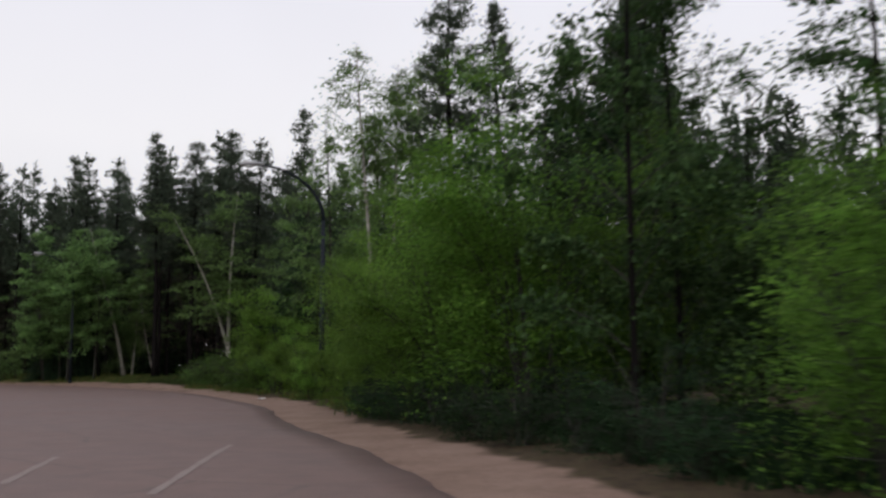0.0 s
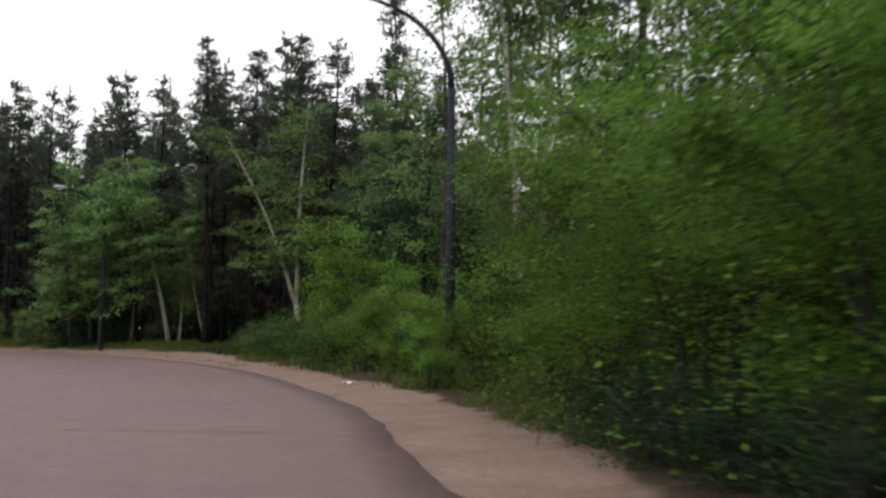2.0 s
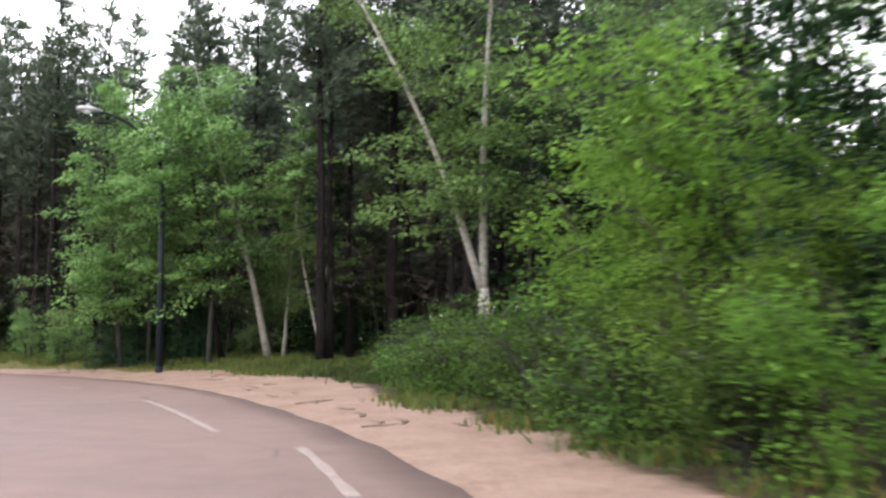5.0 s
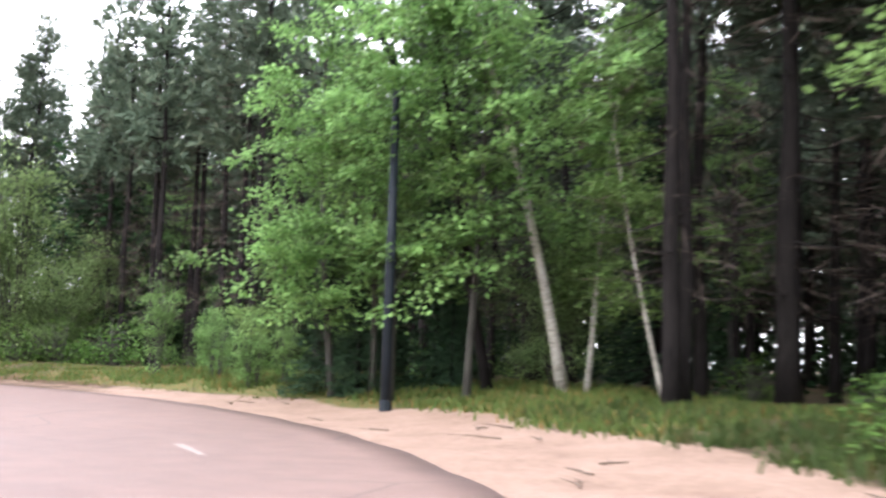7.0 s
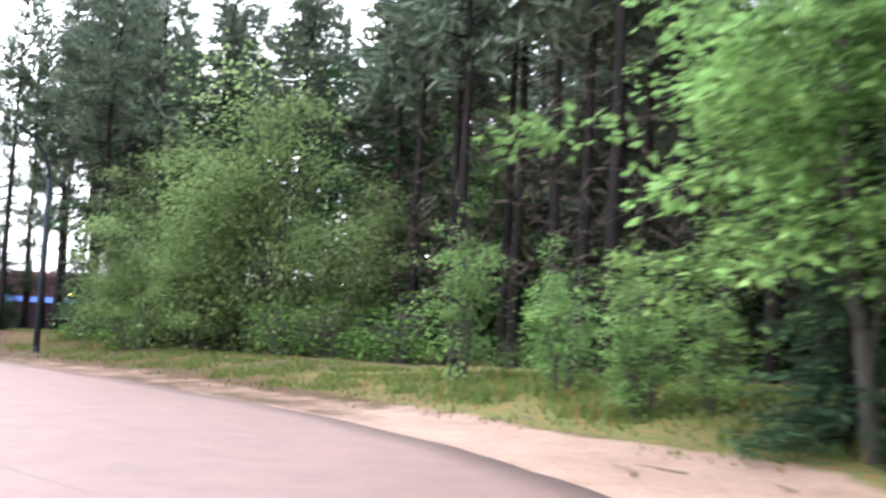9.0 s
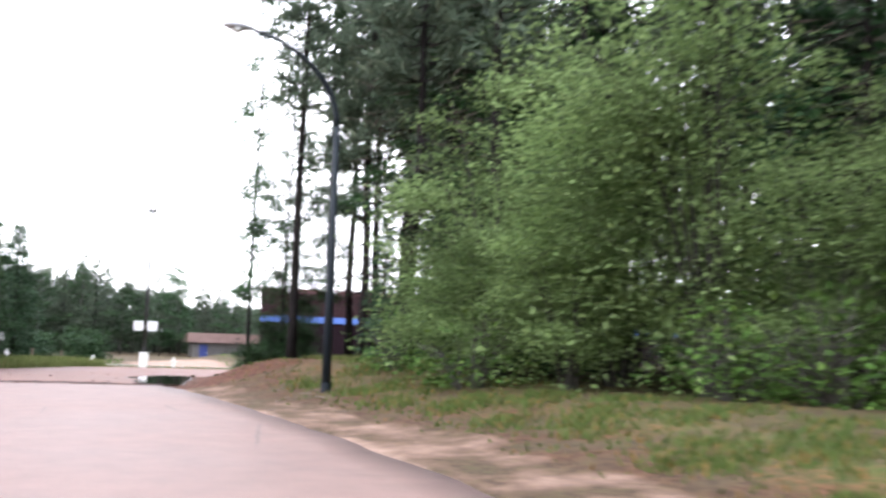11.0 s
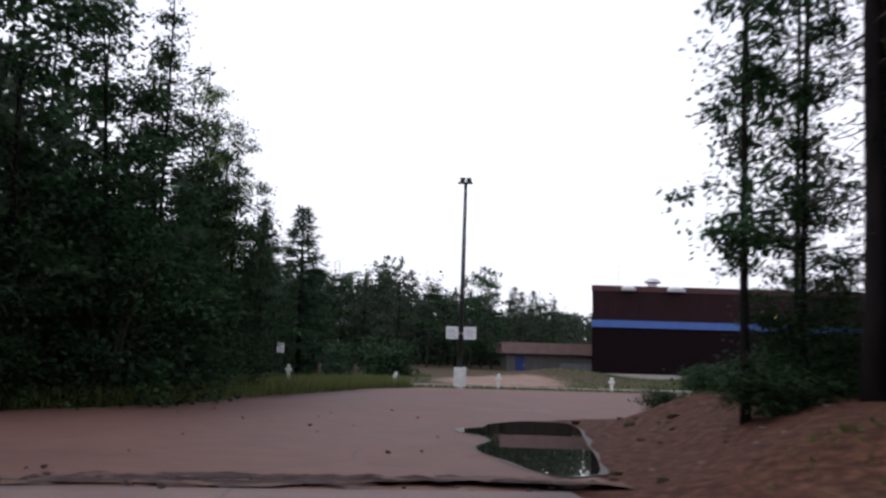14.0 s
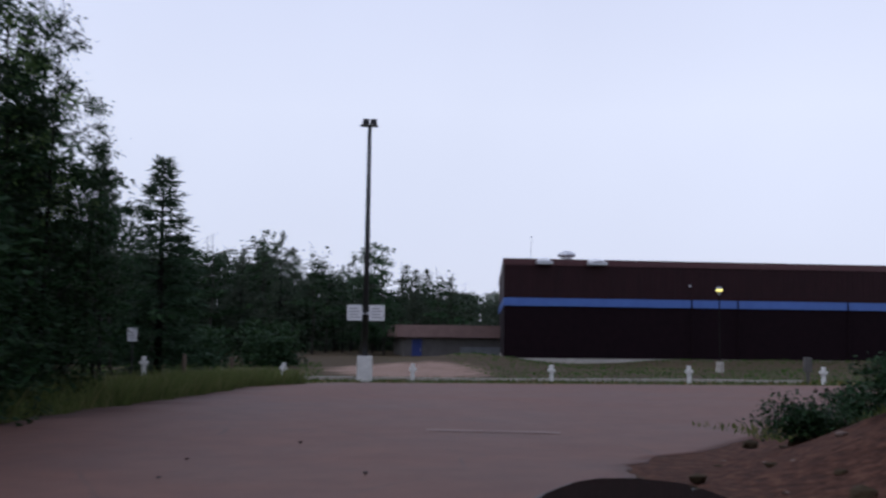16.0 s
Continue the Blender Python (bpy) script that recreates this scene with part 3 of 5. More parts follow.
def sprays(rods, weights, count, rng, per=13, wide=0.26, thick=0.06):
    """Leaf places gathered into flat drooping sprays along the branches."""
    k = max(1, count // per)
    pick = rng.choice(len(rods), k, p=weights / weights.sum())
    mid, out = np.empty((k, 3)), np.empty((k, 3))
    for j, i in enumerate(pick):
        pts = rods[i]
        q = rng.uniform(0.3, 1.0) ** 0.7 * (len(pts) - 1)
        i0 = min(int(q), len(pts) - 2)
        mid[j] = pts[i0].lerp(pts[i0 + 1], q - i0)
        w = pts[-1] - pts[0]
        w = Vector((w.x, w.y, 0.15 * w.z))
        out[j] = w.normalized() if w.length > 1e-4 else (1, 0, 0)
    size = rng.uniform(0.6, 1.35, (k, 1, 1)) * wide
    off = rng.normal(0, 1, (k, per, 3)) * size
    off[:, :, 2] *= thick / wide
    reach = (off * out[:, None, :]).sum(2)
    off[:, :, 2] -= 0.25 * np.abs(reach)
    cs = (mid[:, None, :] + off).reshape(-1, 3)
    ws = np.repeat(out, per, 0) * 0.8 + off.reshape(-1, 3) * np.array([1.2, 1.2, 0]) + np.array([0, 0, -0.22])
    return cs, ws, np.repeat(rng.uniform(-0.44, 0.55, k), per)


def bent(p0, p1, bow, n):
    p0, p1, bow = Vector(p0), Vector(p1), Vector(bow)
    return [p0.lerp(p1, i / n) + bow * math.sin(math.pi * i / n) for i in range(n + 1)]


def make_pine(seed, h=14.0, crown=0.42, spread=1.7, label="tall dark pine with a bare lower trunk", detail=1.0):
    rng = np.random.default_rng(seed)
    tree = thing("pine_tree", label, "pine tree", "forest pines")
    lean = rng.normal(0, 0.18, 2)
    axis = [(lean[0] * (z / h) ** 2 + 0.05 * math.sin(z + seed), lean[1] * (z / h) ** 2, z) for z in np.linspace(-0.3, h, 12)]
    r0 = h * 0.0095
    trunk = Shape().tube(axis, [r0 * 1.35] + [r0 * (1 - 0.9 * (i / 11) ** 1.2) for i in range(1, 12)], 8)
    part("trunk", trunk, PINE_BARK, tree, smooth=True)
    limbs, cs, ws, ss = Shape(), [], [], []
    z = h * 0.14
    while z < h - 0.15:
        t = z / h
        live = t > crown
        k = int(rng.integers(3, 6) if t > 0.85 else rng.integers(4, 7)) if live else int(rng.integers(1, 4))
        for _ in range(k):
            ang = rng.uniform(0, 2 * math.pi)
            prof = ((1 - t) ** 0.85 * 1.35 * (0.5 + 0.5 * min(1, (t - crown) / 0.15)) * rng.uniform(0.6, 1.25)) if live else 0.5
            ln = 1.2 * spread * prof * rng.uniform(0.55, 1.25) + 0.12
            rise = ln * (rng.uniform(-0.05, 0.4) + 0.75 * max(0, t - 0.75) if live else rng.uniform(-0.35, 0.05))
            c0 = Vector((lean[0] * t * t, lean[1] * t * t, z))
            c1 = c0 + Vector((math.cos(ang) * ln, math.sin(ang) * ln, rise))
            pts = bent(c0, c1, (0, 0, -0.08 * ln), 3)
            limbs.tube(pts, [0.028 * (1 - t) + 0.012, 0.018, 0.012, 0.006], 3, False)
            if live:
                way = np.array((c1 - c0).normalized())
                m = int((10 + 14 * ln) * detail)
                for _ in range(m):
                    q = rng.uniform(0.3, 1.02) ** 0.8
                    p = np.array(c0.lerp(c1, q)) + rng.normal(0, 0.07 + 0.06 * ln, 3) * np.array([1, 1, 0.55])
                    cs.append(p)
                    ws.append(way * 0.8 + np.array([0, 0, 0.35 + 0.8 * max(0, t - 0.7)]))
                    ss.append(1.12 - 0.55 * max(0, t - 0.5) / 0.5)
        z += rng.uniform(0.28, 0.52) if live else rng.uniform(0.3, 0.7)
    for _ in range(16):
        ss.append(0.6)
        cs.append(np.array([lean[0], lean[1], h - rng.uniform(-0.15, 1.3)]))
        ws.append(np.array([rng.normal(0, 0.5), rng.normal(0, 0.5), 1.6]))
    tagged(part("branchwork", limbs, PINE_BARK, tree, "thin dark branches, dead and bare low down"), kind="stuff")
    cs, ws = np.array(cs), np.array(ws)
    tuft = 3 if detail > 0.55 else 2
    crown_part("crown", [needle_set(np.repeat(cs, tuft, 0) + rng.normal(0, 0.08, (tuft * len(cs), 3)), np.repeat(ws, tuft, 0), (0.27 if tuft == 3 else 0.33) * detail ** -0.4 * np.repeat(ss, tuft)[:, None], (0.06 if tuft == 3 else 0.07) * detail ** -0.5, rng, 0.75)], NEEDLE, tree)
    n = int(420 * detail)
    za = rng.uniform(h * 0.12, h * (crown + 0.2), n)
    an = rng.uniform(0, 2 * math.pi, n)
    ra = spread * 0.6 * np.sqrt(rng.uniform(0.01, 1, n))
    dc = np.stack([ra * np.cos(an), ra * np.sin(an), za], 1)
    dw = np.stack([np.cos(an), np.sin(an), rng.uniform(-0.5, 0.2, n)], 1)
    tagged(crown_part("dead_twig_mass", [needle_set(dc, dw, 0.6, 0.018 * detail ** -0.5, rng, 0.5)], DEAD_TWIG, tree), "dry grey-brown twigs below the crown", kind="stuff")
    return tree


def make_spruce(seed, h=9.0, spread=1.7, label="young dark spruce with drooping boughs to the ground"):
    rng = np.random.default_rng(seed)
    tree = thing("spruce_tree", label, "spruce tree", "spruces")
    part("trunk", Shape().tube([(0, 0, -0.2), (0, 0, h * 0.5), (0, 0, h)], [h * 0.014, h * 0.008, 0.01], 7), PINE_BARK, tree, smooth=True)
    limbs, cs, ws = Shape(), [], []
    z = h * 0.04
    while z < h - 0.1:
        t = z / h
        for _ in range(int(rng.integers(3, 6))):
            ang = rng.uniform(0, 2 * math.pi)
            ln = spread * (1 - t) ** 0.85 * rng.uniform(0.6, 1.15) + 0.08
            c0 = Vector((0, 0, z))
            c1 = c0 + Vector((math.cos(ang) * ln, math.sin(ang) * ln, -0.22 * ln + 0.25 * t))
            limbs.tube([c0, c1], [0.02, 0.005], 3, False)
            side = np.array([-math.sin(ang), math.cos(ang), 0])
            way = np.array((c1 - c0).normalized())
            for _ in range(int(6 + 12 * ln)):
                q = rng.uniform(0.15, 1.03)
                o = rng.normal(0, 0.22 * ln * (1.05 - q) + 0.05)
                cs.append(np.array(c0.lerp(c1, q)) + side * o + np.array([0, 0, rng.normal(0, 0.05)]))
                ws.append(way * 0.7 + side * np.sign(o) * 0.5 + np.array([0, 0, -0.25]))
        z += rng.uniform(0.14, 0.24)
    tagged(part("branchwork", limbs, PINE_BARK, tree), kind="stuff")
    crown_part("crown", [needle_set(np.repeat(cs, 2, 0) + rng.normal(0, 0.03, (2 * len(cs), 3)), np.repeat(ws, 2, 0), 0.28, 0.06, rng, 0.45)], SPRUCE_NEEDLE, tree)
    return tree


def make_broadleaf(seed, h, spread, start, leaf, bark, name, label, category, group, lean=(0, 0), leafsize=0.15, count=2600, taper=1.0, trunk_r=None):
    """Birch or aspen: slender stem, rising limbs, leaves in loose clumps."""
    rng = np.random.default_rng(seed)
    tree = thing(name, label, category, group)
    r0 = trunk_r or h * 0.0085

    def stem(t):
        return Vector((lean[0] * t ** 1.25 + 0.12 * math.sin(4 * t + seed), lean[1] * t ** 1.25 + 0.1 * math.sin(5 * t + 2 * seed), h * t))

    n = 11
    part("trunk", Shape().tube([stem(0) - Vector((0, 0, 0.3))] + [stem(i / n) for i in range(1, n + 1)], [r0 * 1.3] + [r0 * (1 - 0.88 * i / n) for i in range(1, n + 1)], 7), bark, tree, smooth=True)
    limbs, tips = Shape(), []
    nl = int(h * 3.4)
    for i in range(nl):
        t = start + (0.98 - start) * (i + rng.uniform(0, 1)) / nl
        u = (t - start) / (1 - start)
        ang = rng.uniform(0, 2 * math.pi)
        prof = (0.35 + 0.65 * math.sin(math.pi * min(1, 0.22 + 0.78 * u) ** taper)) * rng.uniform(0.5, 1.2)
        ln = spread * prof * (1.05 - 0.55 * u)
        c0 = stem(t)
        c1 = c0 + Vector((math.cos(ang) * ln, math.sin(ang) * ln, ln * rng.uniform(0.15, 0.9)))
        mid = bent(c0, c1, (0, 0, 0.1 * ln), 3)
        limbs.tube(mid, [r0 * 0.22 * (1 - 0.6 * t) + 0.004, 0.011, 0.007, 0.003], 3, False)
        tips.append((mid, ln))
        for _ in range(2):
            q = rng.uniform(0.4, 0.9)
            s0 = c0.lerp(c1, q)
            s1 = s0 + Vector(rng.normal(0, 0.4 * ln, 3) * np.array([1, 1, 0.6])) + Vector((0, 0, -0.1 * ln))
            limbs.tube([s0, s1], [0.008, 0.003], 3, False)
            tips.append(([s0, s0.lerp(s1, 0.5), s1], ln * 0.5))
    tagged(part("branchwork", limbs, GREY_BARK, tree), kind="stuff")
    weights = np.array([ln + 0.15 for _, ln in tips])
    cs, ws, tones = sprays([mid for mid, _ in tips], weights, count, rng, 26, 0.08 + leafsize * 1.1, 0.04 + leafsize * 0.4)
    crown_part("crown", [leaf_set(cs, ws, leafsize, leafsize * 0.38, rng, 0.4, 3.2)], leaf, tree, tones)
    return tree


def make_forked_birch(seed, h=11.5, fork=2.0, leafsize=0.14, count=11500):
    """Two white stems that part from one short trunk."""
    rng = np.random.default_rng(seed)
    tree = thing("forked_birch", "forked white birch, one stem leaning and one upright", "birch tree", "birches")
    part("trunk", Shape().tube([(0, 0, -0.3), (0.02, 0, fork * 0.6), (0, 0, fork + 0.15)], [0.2, 0.15, 0.13], 9), BIRCH_BARK, tree, smooth=True)
    limbs, tips = Shape(), []
    for lean, top, r0, bow in (((-3.3, -1.2), h * 0.88, 0.105, 0.35), ((0.35, 0.25), h, 0.12, -0.2)):
        pts = bent((0, 0, fork - 0.05), (lean[0], lean[1], top), (bow, 0.1, 0), 10)
        part("stem", Shape().tube(pts, [r0 * (1 - 0.085 * i) for i in range(11)], 7), BIRCH_BARK, tree, smooth=True)
        for i in range(30):
            q = 1.6 + 8.3 * (i + rng.uniform(0, 1)) / 30
            c0 = pts[int(q)].lerp(pts[int(q) + 1], q - int(q))
            ang, ln = rng.uniform(0, 2 * math.pi), 2.3 * rng.uniform(0.5, 1.15) * (1.1 - 0.06 * q)
            c1 = c0 + Vector((math.cos(ang) * ln, math.sin(ang) * ln, ln * rng.uniform(0.0, 0.55)))
            mid = bent(c0, c1, (0, 0, 0.14 * ln), 3)
            limbs.tube(mid, [0.022, 0.014, 0.009, 0.004], 4, False)
            tips.append((mid, ln))
            for _ in range(2):
                s0 = c0.lerp(c1, rng.uniform(0.35, 0.9))
                s1 = s0 + Vector(rng.normal(0, 0.38 * ln, 3) * np.array([1, 1, 0.5])) + Vector((0, 0, -0.18 * ln))
                limbs.tube([s0, s1], [0.008, 0.003], 3, False)
                tips.append(([s0, s0.lerp(s1, 0.5), s1], ln * 0.5))
    tagged(part("branchwork", limbs, GREY_BARK, tree), kind="stuff")
    cs, ws, tones = sprays([m for m, _ in tips], np.array([ln + 0.1 for _, ln in tips]), count, rng, 26, 0.36, 0.08)
    crown_part("crown", [leaf_set(cs, ws, leafsize, leafsize * 0.38, rng, 0.4, 3.2)], BIRCH_LEAF, tree, tones)
    return tree


def make_shrub(seed, h, spread, leaf, label, name="leafy_shrub", count=4300, leafsize=0.135, group="roadside shrubs", skirt_share=0.2, bough=None):
    """Many stems from one root, leaves nearly to the ground."""
    rng = np.random.default_rng(seed)
    bush = thing(name, label, "shrub", group)
    stems, rods = Shape(), []
    for k in range(11):
        ang = rng.uniform(0, 2 * math.pi)
        out = spread * math.sqrt(rng.uniform(0.02, 1))
        top = h * rng.uniform(0.6, 1.0) * (1 - 0.42 * (out / spread) ** 2)
        foot = Vector((0.18 * math.cos(ang), 0.18 * math.sin(ang), -0.15))
        tip = Vector((out * math.cos(ang), out * math.sin(ang), top))
        pts = bent(foot, tip, (-0.12 * out * math.cos(ang), -0.12 * out * math.sin(ang), 0.08 * h), 5)
        stems.tube(pts, [0.03, 0.026, 0.02, 0.015, 0.01, 0.004], 5, False)
        rods.append((pts, 1.0))
        for _ in range(9):
            q = rng.uniform(0.12, 0.95)
            i0 = min(int(q * 5), 4)
            s0 = pts[i0].lerp(pts[i0 + 1], q * 5 - i0)
            a2 = ang + rng.normal(0, 1.4)
            ln = spread * rng.uniform(0.25, 0.6) * (1.1 - 0.5 * q)
            s1 = s0 + Vector((ln * math.cos(a2), ln * math.sin(a2), ln * rng.uniform(0.0, 0.8)))
            stems.tube([s0, s1], [0.01, 0.003], 3, False)
            rods.append(([s0, s0.lerp(s1, 0.5), s1], 0.55))
    tagged(part("stemwork", stems, GREY_BARK, bush), kind="stuff")
    w = np.array([r[1] for r in rods])
    cs, ws, tones = sprays([r[0] for r in rods], w, count, rng, *(bough or (34, 0.14 + leafsize * 1.7, 0.035 + leafsize * 0.4)))
    count = len(cs)
    skirt = rng.choice(count, int(count * skirt_share), replace=False)
    sa, sr = rng.uniform(0, 2 * math.pi, len(skirt)), spread * rng.uniform(0.35, 1.02, len(skirt))
    cs[skirt] = np.stack([sr * np.cos(sa), sr * np.sin(sa), 0.1 + 0.3 * h * rng.uniform(0, 1, len(skirt)) ** 1.3], 1)
    ws[skirt] = np.stack([np.cos(sa), np.sin(sa), np.full(len(skirt), -0.2)], 1)
    cs[:, 2] = np.maximum(cs[:, 2], 0.08)
    crown_part("crown", [leaf_set(cs, ws, leafsize, leafsize * 0.34, rng, 0.45, 3.0)], leaf, bush, tones)
    return bush


KINDS = {}


def kind(key, height, *makers):
    KINDS[key] = [height, [m for m in makers], [None] * len(makers), 0]


A_LABEL = "tall aspen with dense leaves in a shade-darkened green"
kind("pine", 14.0, lambda: make_pine(1, 14, 0.34, 1.8, detail=0.62), lambda: make_pine(2, 14, 0.26, 1.6, detail=0.62), lambda: make_pine(3, 14, 0.42, 2.0, detail=0.62), lambda: make_pine(4, 14, 0.2, 1.5, detail=0.62), lambda: make_pine(5, 14, 0.48, 1.8, detail=0.62))
kind("backpine", 14.0, *[lambda s=s, c=c: make_pine(s, 14, c, 1.8, detail=0.33) for s, c in ((6, 0.2), (7, 0.3), (8, 0.4), (9, 0.26))])
kind("grovepine", 16.0, *[lambda s=s, c=c: make_pine(s, 16, c, 1.5, "tall slim pine, bare trunk and a thin high crown", detail=0.5) for s, c in ((12, 0.5), (13, 0.58), (14, 0.44))])
kind("farpine", 14.0, *[lambda s=s, c=c: make_pine(s, 14, c, 2.0, detail=0.17) for s, c in ((15, 0.15), (16, 0.22), (17, 0.1))])
kind("faraspen", 11.0, *[lambda s=s: make_broadleaf(s, 11, 2.6, 0.06, SHADED_LEAF, GREY_BARK, "aspen_tree", A_LABEL, "aspen tree", "aspens", (0.2, 0.1), 0.38, 1000, 0.8) for s in (46, 47, 50)])
kind("oldpine", 18.0, lambda: make_pine(11, 18, 0.5, 2.6, "old pine with a thick dark trunk and a ragged crown"))
kind("spruce", 9.0, lambda: make_spruce(21, 9, 1.8), lambda: make_spruce(22, 9, 1.4))
B_LABEL = "slender white-barked birch with light green leaves"
kind("birch", 10.0, *[lambda s=s, l=l: make_broadleaf(s, 10, 1.9, 0.2, BIRCH_LEAF, BIRCH_BARK, "birch_tree", B_LABEL, "birch tree", "birches", l, 0.15, 5200, 1.0, 0.072) for s, l in ((31, (0.5, 0.2)), (32, (-0.4, 0.5)), (33, (0.1, -0.6)))])
kind("thickbirch", 10.5, lambda: make_broadleaf(38, 10.5, 3.5, 0.26, BIRCH_LEAF, BIRCH_BARK, "birch_tree", "thick-stemmed white birch with a spreading light green crown", "birch tree", "birches", (0.2, 0.1), 0.14, 9000, 1.0, 0.12))
kind("forked", 11.5, lambda: make_forked_birch(39))
kind("leafy", 10.5, *[lambda s=s: make_broadleaf(s, 10.5, 2.9, 0.07, BIRCH_LEAF, GREY_BARK, "leafy_birch", "full-leaved light green birch at the road bend", "birch tree", "birches", (0.3, -0.4), 0.14, 9600, 0.8) for s in (53, 54)])
kind("barepine", 14.0, *[lambda s=s, c=c: make_pine(s, 14, c, 1.7, "tall pine with dead grey twigs on a bare lower trunk", detail=0.5) for s, c in ((18, 0.5), (19, 0.58), (20, 0.46))])
kind("tallbirch", 14.0, *[lambda s=s, l=l: make_broadleaf(s, 14, 2.0, 0.5, BIRCH_LEAF, BIRCH_BARK, "birch_tree", B_LABEL, "birch tree", "birches", l, 0.15, 3600, 1.0, 0.115) for s, l in ((36, (0.3, 0.2)), (37, (-0.3, 0.2)))])
kind("aspen", 11.0, *[lambda s=s, n=n: make_broadleaf(s, 11, 2.6, 0.04, SHADED_LEAF, PINE_BARK, "aspen_tree", A_LABEL, "aspen tree", "aspens", (0.2, 0.1), 0.16, n, 0.8) for s, n in ((41, 6200), (42, 6200), (43, 5800))])
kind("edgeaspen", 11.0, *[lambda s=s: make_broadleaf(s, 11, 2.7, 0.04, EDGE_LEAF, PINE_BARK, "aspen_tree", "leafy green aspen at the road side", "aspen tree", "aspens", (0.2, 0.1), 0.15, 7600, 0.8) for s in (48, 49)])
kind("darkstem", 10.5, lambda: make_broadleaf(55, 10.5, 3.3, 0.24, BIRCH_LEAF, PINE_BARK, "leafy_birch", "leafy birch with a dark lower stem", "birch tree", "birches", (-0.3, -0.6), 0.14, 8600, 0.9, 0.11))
kind("airy", 12.0, *[lambda s=s: make_broadleaf(s, 12, 2.2, 0.25, BIRCH_LEAF, GREY_BARK, "slim_birch", "slim grey-stemmed birch with thin airy leaves", "birch tree", "slim birches", (0.3, 0.2), 0.135, 4700) for s in (34, 35)])
kind("backaspen", 11.0, *[lambda s=s: make_broadleaf(s, 11, 2.6, 0.06, SHADED_LEAF, GREY_BARK, "aspen_tree", A_LABEL, "aspen tree", "aspens", (0.2, 0.1), 0.32, 1300, 0.8) for s in (44, 45)])
kind("poplar", 13.0, *[lambda s=s: make_broadleaf(s, 13, 1.6, 0.13, SHADED_LEAF, PINE_BARK, "poplar_tree", "thin dark-barked poplar with sparse dark leaves", "poplar tree", "poplars", (0.2, 0.2), 0.125, 6400, 0.5, 0.085) for s in (51, 52)])
S_LABEL = "dense bright green leafy shrub on a sandy verge"
kind("shrub", 4.0, *[lambda s=s: make_shrub(s, 4, 1.7, SHRUB_LEAF, S_LABEL, count=8200, leafsize=0.085, skirt_share=0.06, bough=(110, 0.22, 0.12)) for s in (61, 62, 63, 64)])
kind("midshrub", 4.0, *[lambda s=s: make_shrub(s, 4, 1.7, UNDER_LEAF, "dense green leafy shrub at the wood's edge", count=9000, leafsize=0.085, skirt_share=0.08, bough=(110, 0.23, 0.12)) for s in (65, 66)])
kind("footshrub", 2.0, *[lambda s=s: make_shrub(s, 2, 1.1, UNDER_LEAF, "low dense green shrub at the wood's edge", count=3400, leafsize=0.075, skirt_share=0.12, bough=(50, 0.17, 0.08)) for s in (89, 90)])
# the low shrub again, leaves darkened to stand for deep shade
kind("shadefoot", 2.0, *[lambda s=s: make_shrub(s, 2, 1.2, SHADED_LEAF, "low shrub with deep shade put into its leaf colour", count=3400, leafsize=0.075, skirt_share=0.2, bough=(50, 0.18, 0.09)) for s in (93, 94)])
kind("nearshrub", 6.0, *[lambda s=s: make_shrub(s, 6, 2.3, SHRUB_LEAF, S_LABEL, count=25000, leafsize=0.068, skirt_share=0.06, bough=(210, 0.29, 0.16)) for s in (86, 87, 88)])
kind("closeshrub", 6.0, *[lambda s=s: make_shrub(s, 6, 2.3, SHRUB_LEAF, S_LABEL, count=44000, leafsize=0.05, skirt_share=0.08, bough=(330, 0.3, 0.16)) for s in (91, 92)])
kind("sapling", 4.0, *[lambda s=s: make_shrub(s, 4, 1.0, BIRCH_LEAF, "slim light green sapling at the edge of the wood", "sapling", 3000, 0.1, "saplings", 0.06, (36, 0.2, 0.09)) for s in (67, 68)])
kind("bigshrub", 6.5, *[lambda s=s: make_shrub(s, 6.5, 2.4, BUSH_LEAF, "tall rounded green bush at the wood's edge", "tall_bush", 15000, 0.092, "tall bushes", 0.04, (230, 0.42, 0.2)) for s in (71, 72, 73)])
kind("darkbush", 6.5, *[lambda s=s: make_shrub(s, 6.5, 2.4, SHADED_LEAF, "tall bush beside the parking lot, leaves coloured as shaded", "dark_bush", 4200, 0.2, "dark bushes") for s in (74, 75)])
kind("roadbush", 7.0, *[lambda s=s: make_shrub(s, 7, 2.3, SHRUB_LEAF, "tall bright green bush at the road side", "tall_bush", 24000, 0.08, "tall bushes", 0.05, (300, 0.4, 0.2)) for s in (76, 77)])
kind("bankbush", 1.5, *[lambda s=s: make_shrub(s, 1.5, 1.5, SHADED_LEAF, "dense bush on the dirt bank with leaves coloured as shaded", "bank_bush", 3000, 0.16, "bushes on the bank", 0.12, (24, 0.3, 0.1)) for s in (84, 85)])
kind("low", 1.5, *[lambda s=s: make_shrub(s, 1.5, 1.0, UNDER_LEAF, "low leafy undergrowth bush", "low_bush", 620, 0.115, "low bushes") for s in (81, 82, 83)])

PLANTED = []


